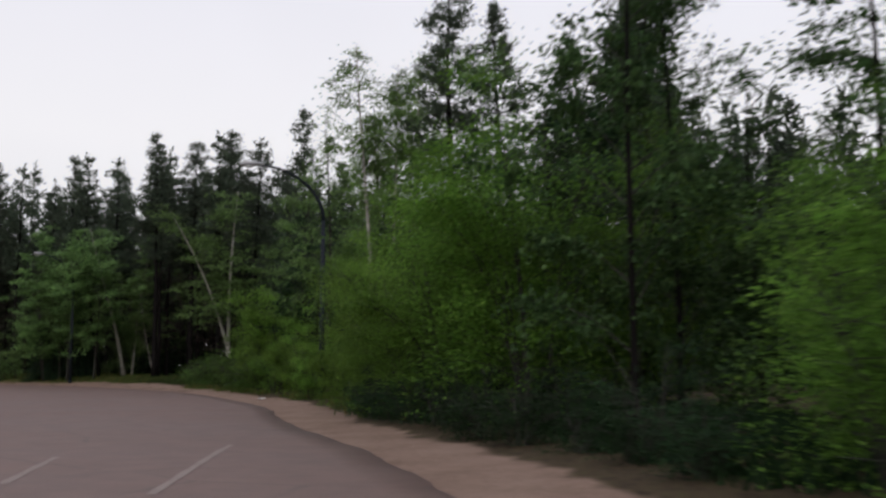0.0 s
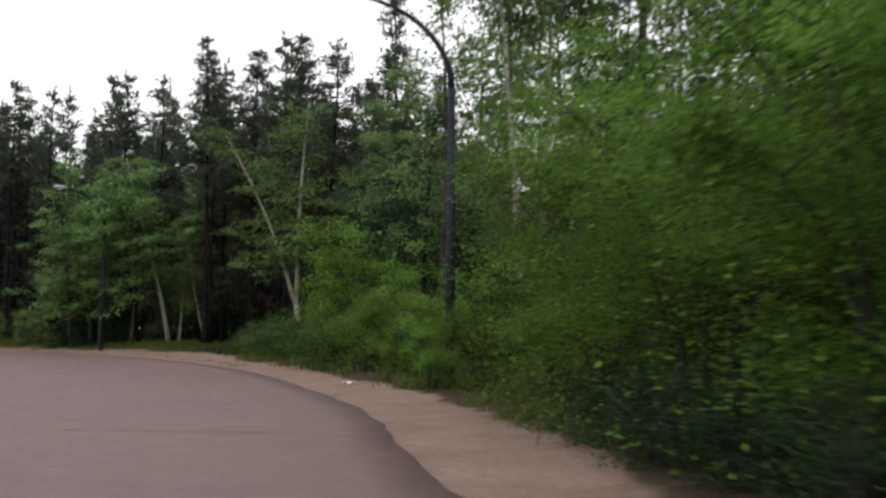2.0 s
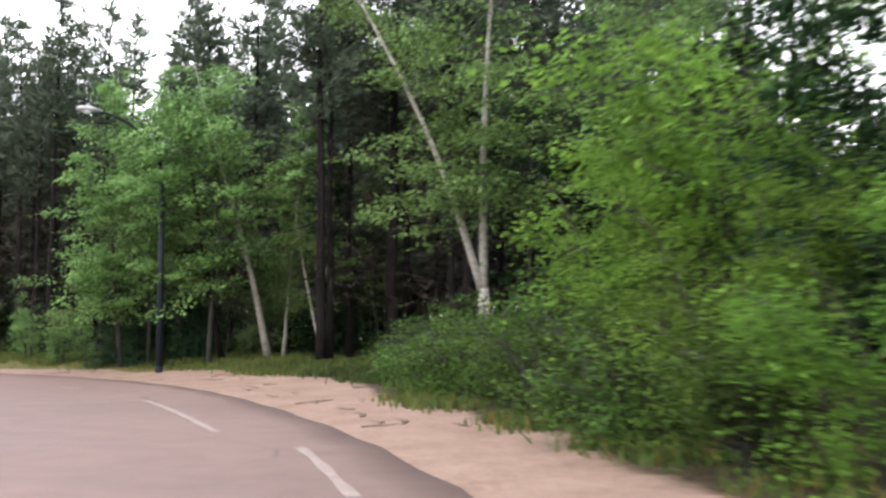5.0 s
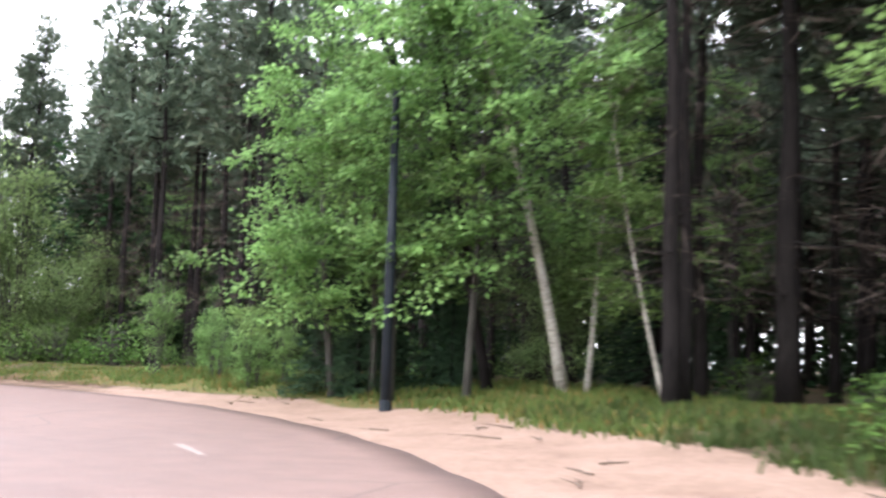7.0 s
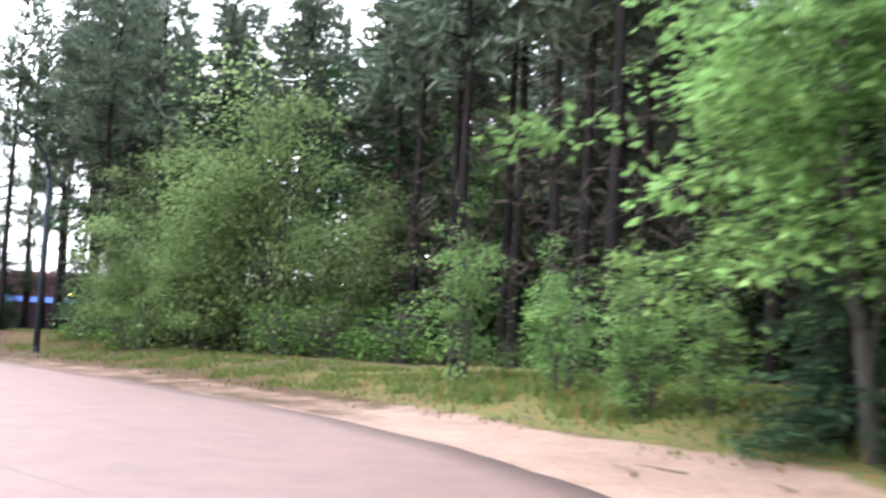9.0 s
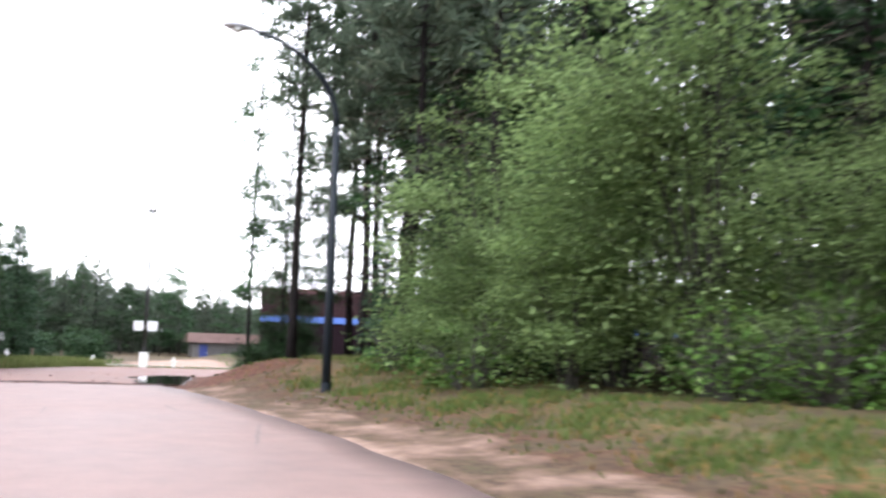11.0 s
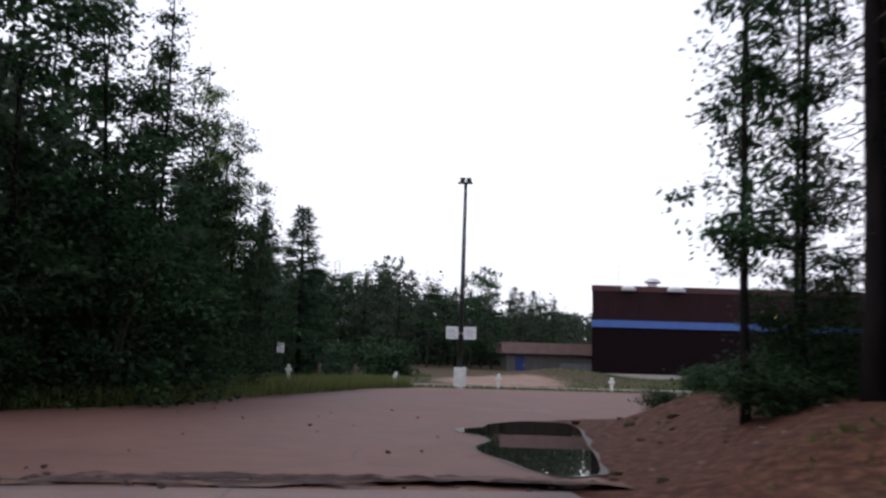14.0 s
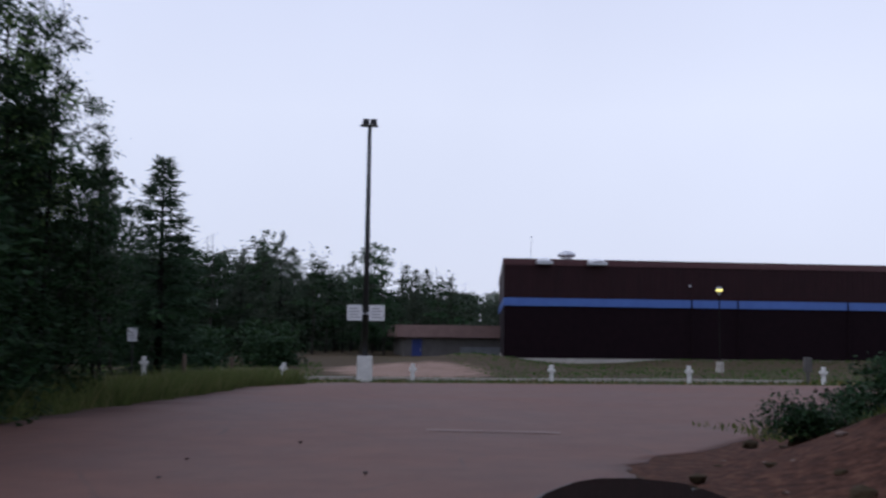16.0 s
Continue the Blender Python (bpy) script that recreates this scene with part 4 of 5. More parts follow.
def plant(key, x, y, h, turn=None, lean=(0, 0), thin=1.0, label=""):
    height, makers, made, count = KINDS[key]
    i = count % len(makers)
    KINDS[key][3] += 1
    s = h / height
    if turn is None:
        turn = (x * 37.3 + y * 91.7) % 360
    m = Matrix.Translation((x, y, ground_at(x, y) - 0.03)) @ Matrix.Rotation(radians(lean[0]), 4, "Y") @ Matrix.Rotation(-radians(lean[1]), 4, "X") @ Matrix.Rotation(radians(turn), 4, "Z") @ Matrix.Diagonal((s * thin, s * thin, s, 1))
    if made[i] is None:
        made[i] = makers[i]()
        ob = made[i]
        ob.matrix_basis = m
    else:
        base = made[i]
        keep = base.scale.copy()
        base.scale = (1, 1, 1)
        ob = copy_thing(base, m)
        base.scale = keep
    if label:
        tagged(ob, label)
    PLANTED.append((x, y))
    return ob


def plant_first(key, x, y, *args, **more):
    return plant(key, *first_leg(x, y), *args, **more)


# near wood on the outer side of the bend
for x, y, h in ((24.6, 50.6, 9.0), (22.4, 52.2, 8.0), (26.4, 46.6, 6.5), (27.4, 44.0, 5.0)):
    plant_first("edgeaspen", x, y, h)
for x, y, h in ((24.3, 44.4, 12.5), (25.0, 45.9, 11.5)):
    plant_first("edgeaspen", x, y, h, thin=0.62)
# aspens added mostly out of view on the right, to shade the verge
for x, y, h in ((29.0, 38.4, 9.5), (30.6, 43.0, 10.5), (28.8, 47.8, 11.5), (31.4, 34.0, 10), (29.8, 29.6, 9), (32.4, 48.6, 11)):
    plant_first("edgeaspen", x, y, h)
for x, y, h in ((22.4, 47.6, 7.8), (21.2, 50.4, 6.8), (24.0, 48.6, 6.6)):
    plant_first("roadbush", x, y, h)
for x, y, h in ((26.8, 36.8, 3.3), (28.3, 40.0, 4.6)):
    plant_first("shrub", x, y, h)
for x, y, h in ((18.4, 54.2, 6.4), (17.0, 57.2, 5.6)):
    plant_first("closeshrub", x, y, h)
for x, y, h in ((20.0, 51.2, 6.4), (16.0, 59.8, 4.6), (26.9, 38.6, 4.4)):
    plant_first("nearshrub", x, y, h)
for x, y, h in ((18.8, 58.0, 6.4), (17.4, 61.2, 5.8), (15.4, 63.4, 4.8)):
    plant_first("midshrub", x, y, h)
for x, y, h in ((14.0, 62.6, 2.5), (12.7, 63.6, 1.8), (13.6, 65.8, 2.9), (11.5, 66.6, 2.6), (10.4, 68.9, 3.1), (8.6, 71.4, 3.0), (9.8, 71.8, 4.0), (7.1, 74.0, 3.2), (12.4, 69.0, 3.7), (6.0, 76.4, 3.6)):
    plant_first("shrub", x, y, h)
for x, y, h in ((5.2, 78.9, 5.0), (6.8, 77.0, 6.0)):
    plant_first("shrub", x, y, h)
for x, y, h in ((6.0, 74.9, 1.9), (5.0, 76.6, 2.1), (4.0, 78.2, 2.2), (2.9, 80.1, 1.9), (1.5, 81.6, 1.9), (3.8, 80.8, 2.6), (0.4, 82.9, 1.8), (-0.5, 84.5, 1.6), (-1.5, 86.0, 1.4), (2.2, 83.4, 2.0), (0.6, 85.4, 1.8), (-0.6, 87.0, 2.2), (0.4, 86.9, 2.4), (1.4, 86.4, 2.4), (-1.6, 87.6, 1.8), (7.4, 72.9, 1.8)):
    plant_first("footshrub", x, y, h)
for x, y, h in ((2.4, 81.8, 1.9), (1.2, 83.4, 1.7), (0.2, 84.6, 1.6), (-1.4, 86.2, 1.5), (1.8, 85.4, 2.2), (-2.8, 88.2, 1.3)):
    plant_first("low", x, y, h)
plant_first("oldpine", 16.5, 69.7, 18.5, 40)
for x, y, h, ln in ((13.2, 70.0, 14.5, (-1, 0)), (13.6, 71.2, 14, (0, 1)), (14.2, 72.6, 15, (1, 0))):
    plant_first("tallbirch", x, y, h, lean=ln)
for x, y, h in ((9.2, 75.6, 9.0), (7.4, 79.2, 8.5)):
    plant_first("aspen", x, y, h)
for x, y, h in ((11.6, 76.4, 13.5), (5.2, 83.4, 11), (9.0, 83.0, 13), (6.6, 80.8, 12), (10.4, 72.8, 12), (-15.0, 95.4, 9.5), (-12.8, 95.2, 10.2)):
    plant_first("airy", x, y, h)
for x, y, h in ((16.6, 62.2, 7.8), (17.4, 66.0, 9.0), (19.6, 60.8, 7.6), (21.4, 57.2, 7.2), (20.6, 64.0, 8.4)):
    plant_first("edgeaspen", x, y, h)
for x, y, h in ((18.2, 62.6, 8.0), (19.7, 60.2, 7.5), (16.6, 60.8, 6.5)):
    plant_first("aspen", x, y, h)
for x, y, h in ((13.0, 79.5, 15.0), (11.2, 77.5, 14.0), (14.8, 75.5, 12.5), (15.4, 80.5, 12.0)):
    plant_first("airy", x, y, h)
# forked birch and the slim birches by the second lamp
plant_first("forked", -0.45, 88.2, 11.5, 8)
plant_first("thickbirch", -11.7, 97.0, 10.5, 10, (-5, -17), thin=1.12)
plant_first("birch", -11.5, 97.7, 10.0, 130, (8, 2))
plant_first("birch", -9.0, 96.2, 7.5, 250, (-12, -7))
plant_first("oldpine", -8.05, 94.2, 16.5, 150, thin=1.05)
plant_first("oldpine", -8.03, 94.75, 15.5, 60, thin=0.95)
plant_first("darkstem", -13.1, 96.6, 9.8, 0, (1, -13), thin=1.2)
plant_first("oldpine", -3.9, 96.4, 17.0, 20, thin=1.5)
plant_first("oldpine", -7.0, 97.4, 16.5, 260, thin=1.5)
plant_first("pine", -5.6, 101.0, 16.5)
plant_first("spruce", -15.6, 98.0, 7.0)
plant_first("spruce", -16.9, 97.9, 3.2, thin=1.3)
plant_first("leafy", -17.2, 96.0, 10.8, 60, (-3, -3))
plant_first("leafy", -18.6, 97.6, 8.0, 40, thin=0.9)
plant_first("bigshrub", -12.6, 98.6, 6.0, thin=0.8)
plant_first("airy", -16.0, 96.0, 8.5, 210, thin=1.2)
plant_first("airy", -17.4, 97.2, 9.0, 160, (2, -2), thin=1.2)
plant_first("spruce", -17.6, 96.4, 3.8, thin=1.5)
plant_first("spruce", -16.3, 95.9, 2.8, thin=1.6)
plant_first("spruce", -14.6, 97.2, 2.6, thin=1.4)
for x, y, h in ((-28.0, 100.2, 4.4), (-26.6, 101.4, 3.4), (-22.2, 98.6, 3.2), (-20.8, 98.4, 2.6)):
    plant_first("sapling", x, y, h, thin=0.75)
for x, y, h in ((-24.6, 99.6, 2.6), (-21.6, 98.0, 2.4)):
    plant_first("sapling", x, y, h)
for x, y, h in ((-44.6, 101.0, 11.6), (-42.6, 101.8, 6.6), (-47.4, 100.2, 8.6), (-46.2, 98.6, 6.0), (-50.4, 98.4, 7.2), (-52.4, 98.2, 4.4), (-48.6, 97.8, 4.4), (-51.0, 102.2, 7.0)):
    plant("bigshrub", x, y, h)
for x, y, h in ((-39.6, 102.2, 2.4), (-38.0, 101.6, 1.9), (-40.8, 100.8, 2.2), (-47.5, 97.0, 1.8), (-41.6, 99.6, 1.8), (-52.6, 96.6, 1.6)):
    plant("low", x, y, h)
for x, y, h in ((-54.6, 98.6, 10.5), (-51.8, 98.9, 9.0), (-56.2, 101.4, 12), (-53.2, 102.6, 12)):
    plant("aspen", x, y, h)
for x, y, h in ((-49.6, 98.2, 8.2),):
    plant("bigshrub", x, y, h)
for x, y, h in ((-56.4, 98.8, 15.5), (-53.4, 97.2, 16), (-55.0, 103.5, 16), (-51.4, 104.6, 16), (-58.2, 104.0, 15)):
    plant("pine", x, y, h)
for x, y, h in ((-27.0, 102.5, 15.5), (-29.4, 101.6, 16), (-31.8, 102.8, 15), (-34.2, 103.8, 16), (-36.4, 104.2, 16.5), (-28.2, 105.2, 16), (-33.0, 105.8, 15), (-38.6, 105.4, 16), (-30.6, 104.6, 16), (-40.6, 104.8, 15), (-35.6, 107.2, 16)):
    plant("barepine", x, y, h * 1.06)
for x, y, h in ((-40.6, 103.4, 17), (-42.8, 104.0, 16.5), (-38.4, 103.4, 16.5), (-36.4, 102.4, 16.5), (-45.0, 104.6, 16.5)):
    plant("barepine", x, y, h)
for x, y, h in ((-53.2, 99.4, 7.0), (-55.6, 99.0, 6.2), (-50.4, 100.2, 7.5), (-57.8, 100.4, 6.5), (-56.6, 97.2, 4.0)):
    plant("spruce", x, y, h, thin=1.25)
for x, y, h in ((-58.6, 97.0, 15), (-60.8, 99.0, 16), (-62.8, 101.0, 16), (-65.0, 101.4, 15), (-59.4, 100.2, 15), (-68.4, 103.2, 15), (-50.0, 103.6, 17), (-63.6, 103.4, 15)):
    plant("pine", x, y, h)
for x, y, h in ((-70.0, 103.8, 15), (-72.4, 106.0, 15), (-66.8, 104.8, 15.5), (-69.0, 107.6, 15), (-73.5, 109.0, 14.5), (-63.0, 106.0, 16), (-66.0, 109.0, 15), (-60.6, 104.6, 16), (-57.2, 106.4, 16)):
    plant("backpine", x, y, h)
# grove on the bank
for x, y, h in ((-61.2, 94.0, 13.5), (-62.6, 95.2, 12.5), (-61.4, 96.4, 12.0), (-64.8, 95.8, 11.5)):
    plant("poplar", x, y, h, thin=0.72)
for x, y, h in ((-60.0, 95.1, 15), (-63.6, 96.8, 16), (-64.0, 97.6, 15), (-64.6, 98.6, 16), (-69.2, 100.6, 14), (-61.9, 99.1, 16), (-57.4, 98.0, 16.5), (-55.2, 99.6, 16), (-66.0, 102.0, 15), (-59.0, 101.8, 16), (-53.0, 101.4, 17), (-50.4, 98.4, 16)):
    plant("grovepine", x, y, h)
for x, y, h in ((-63.0, 95.2, 0.65), (-70.9, 95.0, 0.6), (-72.0, 96.3, 0.6), (-65.2, 95.0, 0.6), (-69.4, 95.5, 0.65), (-68.0, 96.6, 0.7), (-73.2, 97.8, 0.65), (-75.0, 100.2, 0.7), (-66.8, 95.6, 0.6), (-68.3, 95.2, 0.6), (-61.7, 94.8, 0.7), (-60.7, 94.2, 0.75), (-64.0, 95.6, 0.75)):
    plant("bankbush", x, y, h)
for x, y, h in ((-62.3, 94.9, 2.2), (-63.5, 95.7, 2.8), (-61.6, 95.6, 1.8)):
    plant("darkbush", x, y, h, thin=0.95, label="young leafy growth round the trunk feet, coloured as shaded")
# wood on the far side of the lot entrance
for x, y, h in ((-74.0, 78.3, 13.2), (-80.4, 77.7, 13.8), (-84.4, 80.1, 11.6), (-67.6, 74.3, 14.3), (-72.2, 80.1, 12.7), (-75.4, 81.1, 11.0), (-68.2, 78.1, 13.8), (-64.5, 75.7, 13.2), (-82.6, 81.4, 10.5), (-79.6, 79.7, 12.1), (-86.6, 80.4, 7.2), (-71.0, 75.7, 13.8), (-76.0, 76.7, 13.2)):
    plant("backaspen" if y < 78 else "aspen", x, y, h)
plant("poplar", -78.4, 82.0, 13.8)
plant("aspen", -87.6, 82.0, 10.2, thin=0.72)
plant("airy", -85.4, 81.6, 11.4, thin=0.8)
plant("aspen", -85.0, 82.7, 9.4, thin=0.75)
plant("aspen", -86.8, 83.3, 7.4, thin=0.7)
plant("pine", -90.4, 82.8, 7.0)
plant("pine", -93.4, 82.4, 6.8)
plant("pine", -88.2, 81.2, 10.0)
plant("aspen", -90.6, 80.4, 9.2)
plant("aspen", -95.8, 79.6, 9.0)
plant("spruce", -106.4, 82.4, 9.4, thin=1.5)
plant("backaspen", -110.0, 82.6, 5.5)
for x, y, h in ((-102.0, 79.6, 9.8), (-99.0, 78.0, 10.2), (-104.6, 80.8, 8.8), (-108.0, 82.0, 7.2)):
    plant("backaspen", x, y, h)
# bushes in the leaf colour that has deep shade put into it
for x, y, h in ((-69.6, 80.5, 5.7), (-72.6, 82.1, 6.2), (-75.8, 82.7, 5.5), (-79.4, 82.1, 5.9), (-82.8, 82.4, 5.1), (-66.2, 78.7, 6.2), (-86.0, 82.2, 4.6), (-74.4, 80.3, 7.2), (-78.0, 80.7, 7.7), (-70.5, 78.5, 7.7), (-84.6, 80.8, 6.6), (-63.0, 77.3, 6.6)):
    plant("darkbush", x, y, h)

# foot of the wood, again with shade in the leaf colour
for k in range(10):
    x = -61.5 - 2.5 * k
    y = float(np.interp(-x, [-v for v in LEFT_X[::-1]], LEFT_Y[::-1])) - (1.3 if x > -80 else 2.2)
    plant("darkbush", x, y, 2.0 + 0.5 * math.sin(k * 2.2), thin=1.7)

# forest behind the edge
pick = random.Random(77)
tries = 0
while tries < 5200:
    tries += 1
    i = pick.randrange(20, len(EDGE_LINE) - 1)
    px, py = EDGE_LINE[i]
    qx, qy = EDGE_LINE[i + 1]
    ln = math.hypot(qx - px, qy - py)
    d = 8.2 + 24 * pick.random() ** 1.2
    x, y = px + (qy - py) / ln * d, py - (qx - px) / ln * d
    if x < -36 and d > 28:
        continue
    u, v = leg_axes(x, y)
    if u > 24.5 and v < 85:
        continue
    if side_of(x, y) < 8:
        continue
    gap = 2.15 if x > -24 else 2.75
    if any((x - a) ** 2 + (y - b) ** 2 < gap * gap for a, b in PLANTED):
        continue
    if sum(1 for _ in PLANTED) > 600:
        break
    r = pick.random()
    if 5 < u < 25 and 72 < v < 130:
        if r < 0.75:
            plant("backaspen", x, y, pick.uniform(6.5, 10.0))
        continue
    if u > 0 and d < 22 and r < 0.45:
        plant("backaspen", x, y, pick.uniform(8, 12))
    elif r < 0.1:
        plant("airy" if r > 0.02 else "birch", x, y, pick.uniform(8, 12), lean=(pick.uniform(-5, 5), pick.uniform(-5, 5)))
    elif r < 0.2 and x > -28:
        plant("spruce", x, y, pick.uniform(5, 9))
    else:
        plant("farpine" if d > 24 else "backpine" if d > 17 else "barepine" if u < -3 and r < 0.75 else "pine", x, y, pick.uniform(12.5, 16.5) + (1.2 if x < -14 else 0))
# low growth between the trunks
for _ in range(50):
    i = pick.randrange(60, len(EDGE_LINE) - 1)
    px, py = EDGE_LINE[i]
    qx, qy = EDGE_LINE[i + 1]
    ln = math.hypot(qx - px, qy - py)
    d = pick.uniform(7, 20)
    x, y = px + (qy - py) / ln * d, py - (qx - px) / ln * d
    if side_of(x, y) > 6.5:
        plant("low", x, y, pick.uniform(0.7, 1.7))
for x, y, h in ((-44.0, 105.5, 11), (-47.5, 104.5, 11), (-50.0, 107.5, 10)):
    plant("backaspen", x, y, h)

for _ in range(60):
    x, y = pick.uniform(-52, -27), pick.uniform(106, 124)
    if y > 104 + (-50 - x) * 0.5 and all((x - a) ** 2 + (y - b) ** 2 > 4.0 for a, b in PLANTED):
        plant("backpine", x, y, pick.uniform(14.5, 17))

# deep woods, too far and too many to tell apart


def far_woods(spots, name, label):
    rng = np.random.default_rng(303)
    trunks, cs, ws, ss = Shape(), [], [], []
    for x, y, h in spots:
        z = ground_at(x, y)
        trunks.tube([(x, y, z - 0.2), (x + rng.normal(0, 0.2), y + rng.normal(0, 0.2), z + h * 0.96)], [h * 0.011, 0.02], 4, False)
        n = 320
        t = rng.uniform(0, 1, n)
        r = (0.4 + h * 0.14 * (1.02 - t) ** 0.9) * np.sqrt(rng.uniform(0.02, 1, n))
        a = rng.uniform(0, 2 * math.pi, n)
        cs.append(np.stack([x + r * np.cos(a), y + r * np.sin(a), z + h * t], 1))
        ws.append(np.stack([np.cos(a), np.sin(a), rng.uniform(-0.3, 0.5, n)], 1))
    wood = thing(name, label, "woods")
    wood["kind"] = "stuff"
    tagged(part("trunk_mass", trunks, PINE_BARK, wood), kind="stuff")
    tagged(crown_part("crown_mass", [needle_set(np.concatenate(cs), np.concatenate(ws), 0.85, 0.24, rng, 0.7)], NEEDLE, wood), kind="stuff")


spots = []
deep = random.Random(9)
for _ in range(4000):
    i = deep.randrange(0, len(EDGE_LINE) - 1)
    px, py = EDGE_LINE[i]
    qx, qy = EDGE_LINE[i + 1]
    ln = math.hypot(qx - px, qy - py)
    d = deep.uniform(28, 68)
    x, y = px + (qy - py) / ln * d, py - (qx - px) / ln * d
    u, v = leg_axes(x, y)
    if (4 < u < 30 and v < 135) or x < -48 or side_of(x, y) < 27 or (x < -28 and d > 58):
        continue
    if all((x - a) ** 2 + (y - b) ** 2 > 4.0 for a, b, _ in spots):
        spots.append((x, y, deep.uniform(12, 16)))
    if len(spots) > 460:
        break
for _ in range(900):
    x, y = deep.uniform(-74, -36), deep.uniform(114, 142)
    if all((x - a) ** 2 + (y - b) ** 2 > 5.0 for a, b, _ in spots):
        spots.append((x, y, deep.uniform(11, 14)))
    if len(spots) > 580:
        break
far_woods(spots, "deep_woods", "dense dark pine woods far behind the road")
spots = []
for _ in range(2500):
    x, y = deep.uniform(-208, -182), deep.uniform(10, 112)
    if all((x - a) ** 2 + (y - b) ** 2 > 5.0 for a, b, _ in spots):
        spots.append((x, y, deep.uniform(9.0, 12.0) * (0.6 if y > 97 else 0.8 if y > 84 else 1)))
    if len(spots) > 330:
        break
far_woods(spots, "distant_woods", "continuous dark woods beyond the parking lot")

spots = []
for _ in range(1500):
    x, y = deep.uniform(-104, -58), deep.uniform(56, 78)
    if y > np.interp(-x, [-v for v in LEFT_X[::-1]], LEFT_Y[::-1]) - 6:
        continue
    if all((x - a) ** 2 + (y - b) ** 2 > 3.4 for a, b, _ in spots):
        spots.append((x, y, deep.uniform(8.0, 11.5) * (0.75 if x < -88 else 1)))
    if len(spots) > 130:
        break
far_woods(spots, "side_woods", "dense dark woods beside the parking lot")


def thicket(spots, name, label):
    rng = np.random.default_rng(71)
    cs, ws = [], []
    for x, y, h in spots:
        n = 200
        t = rng.uniform(0, 1, n)
        r = h * 0.45 * np.sqrt(rng.uniform(0.02, 1, n)) * (1.1 - 0.6 * t)
        a = rng.uniform(0, 2 * math.pi, n)
        cs.append(np.stack([x + r * np.cos(a), y + r * np.sin(a), ground_at(x, y) + h * t], 1))
        ws.append(np.stack([np.cos(a), np.sin(a), rng.uniform(-0.4, 0.3, n)], 1))
    # the dark leaf colour holds the forest shade between the trunks
    ob = link_mesh(name, tuple(q.tolist() for q in leaf_set(np.concatenate(cs), np.concatenate(ws), 0.34, 0.12, rng, 0.6, 2.0)), SHADED_LEAF)
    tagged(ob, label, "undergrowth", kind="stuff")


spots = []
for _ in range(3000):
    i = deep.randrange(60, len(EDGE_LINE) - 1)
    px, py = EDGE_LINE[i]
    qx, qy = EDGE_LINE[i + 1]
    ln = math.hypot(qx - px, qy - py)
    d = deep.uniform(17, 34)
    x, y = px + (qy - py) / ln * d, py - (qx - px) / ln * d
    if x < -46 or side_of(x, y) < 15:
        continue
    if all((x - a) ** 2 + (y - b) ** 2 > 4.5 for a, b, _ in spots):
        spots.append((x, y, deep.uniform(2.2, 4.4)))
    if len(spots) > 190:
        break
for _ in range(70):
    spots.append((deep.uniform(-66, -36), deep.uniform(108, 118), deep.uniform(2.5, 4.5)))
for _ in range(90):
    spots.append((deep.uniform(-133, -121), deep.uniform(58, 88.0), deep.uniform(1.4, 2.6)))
thicket(spots, "undergrowth_thicket", "leafy undergrowth between the trunks, coloured dark as forest shade")

# wood beyond the lot
for row in range(3):
    for k in range(30):
        x = -164 - 8 * row + pick.uniform(-2.5, 2.5)
        y = 20 + k * 2.9 + pick.uniform(-1.2, 1.2)
        top = float(np.interp(y, (20, 70, 79, 81, 83, 86, 89, 92, 94, 96.6, 98.5, 100, 102, 104.5, 108), (12.5, 12.5, 11.4, 10.6, 11.1, 11.4, 10.2, 8.3, 10.0, 10.6, 10.0, 7.6, 8.8, 7.0, 5.2)))
        plant("farpine" if pick.random() < 0.3 else "faraspen", x, y, top * pick.uniform(0.86, 1.06) * (1 + 0.05 * row), thin=1.1)

# ---------------------------------------------------------------- street lamps


def make_street_lamp():
    lamp = thing("street_lamp", "dark blue street lamp with a curved arm over the road", "street lamp", "street lamps")
    part("collar", Shape().tube([(0, 0, -0.2), (0, 0, 0.22)], [0.125, 0.125], 10), POLE_PAINT, lamp)
    part("pole", Shape().tube([(0, 0, 0), (0, 0, 3), (0, 0, 6.4)], [0.115, 0.1, 0.075], 10), POLE_PAINT, lamp, smooth=True)
    pts = [(-2.55 * (1 - math.cos(a)), 0, 6.4 + 2.0 * math.sin(a)) for a in np.linspace(0, math.pi / 2 * 0.93, 12)]
    part("arm", Shape().tube(pts, [0.072 - 0.003 * i for i in range(12)], 8), POLE_PAINT, lamp, smooth=True)
    hx, hz = pts[-1][0], pts[-1][2]
    head = Shape().tube([(hx + 0.1, 0, hz), (hx - 0.1, 0, hz + 0.02), (hx - 0.3, 0, hz + 0.01), (hx - 0.6, 0, hz), (hx - 0.75, 0, hz - 0.01)], [0.05, 0.1, 0.17, 0.16, 0.06], 12)
    for p in head.v:
        p.z = hz + 0.02 + (p.z - hz) * 0.62
    h = part("head", head, GREY_METAL, lamp, "pale grey cobra-head luminaire", smooth=True)
    lens = Shape().lathe([(0.02, hz - 0.13), (0.1, hz - 0.115), (0.14, hz - 0.07), (0.14, hz - 0.04)], 14, (hx - 0.42, 0))
    part("lens", lens, LENS, h, "milky glass lens", smooth=True)
    return lamp


def lamp_pose(x, y, tx, ty):
    ang = math.atan2(ty - y, tx - x) - math.pi
    return Matrix.Translation((x, y, ground_at(x, y))) @ Matrix.Rotation(ang, 4, "Z")


LAMP = make_street_lamp()
LAMP.matrix_basis = lamp_pose(*first_leg(12.8, 64.5), *first_leg(9.7, 63.3))
copy_thing(LAMP, lamp_pose(*first_leg(-13.6, 93.4), *first_leg(-15.2, 90.2)))
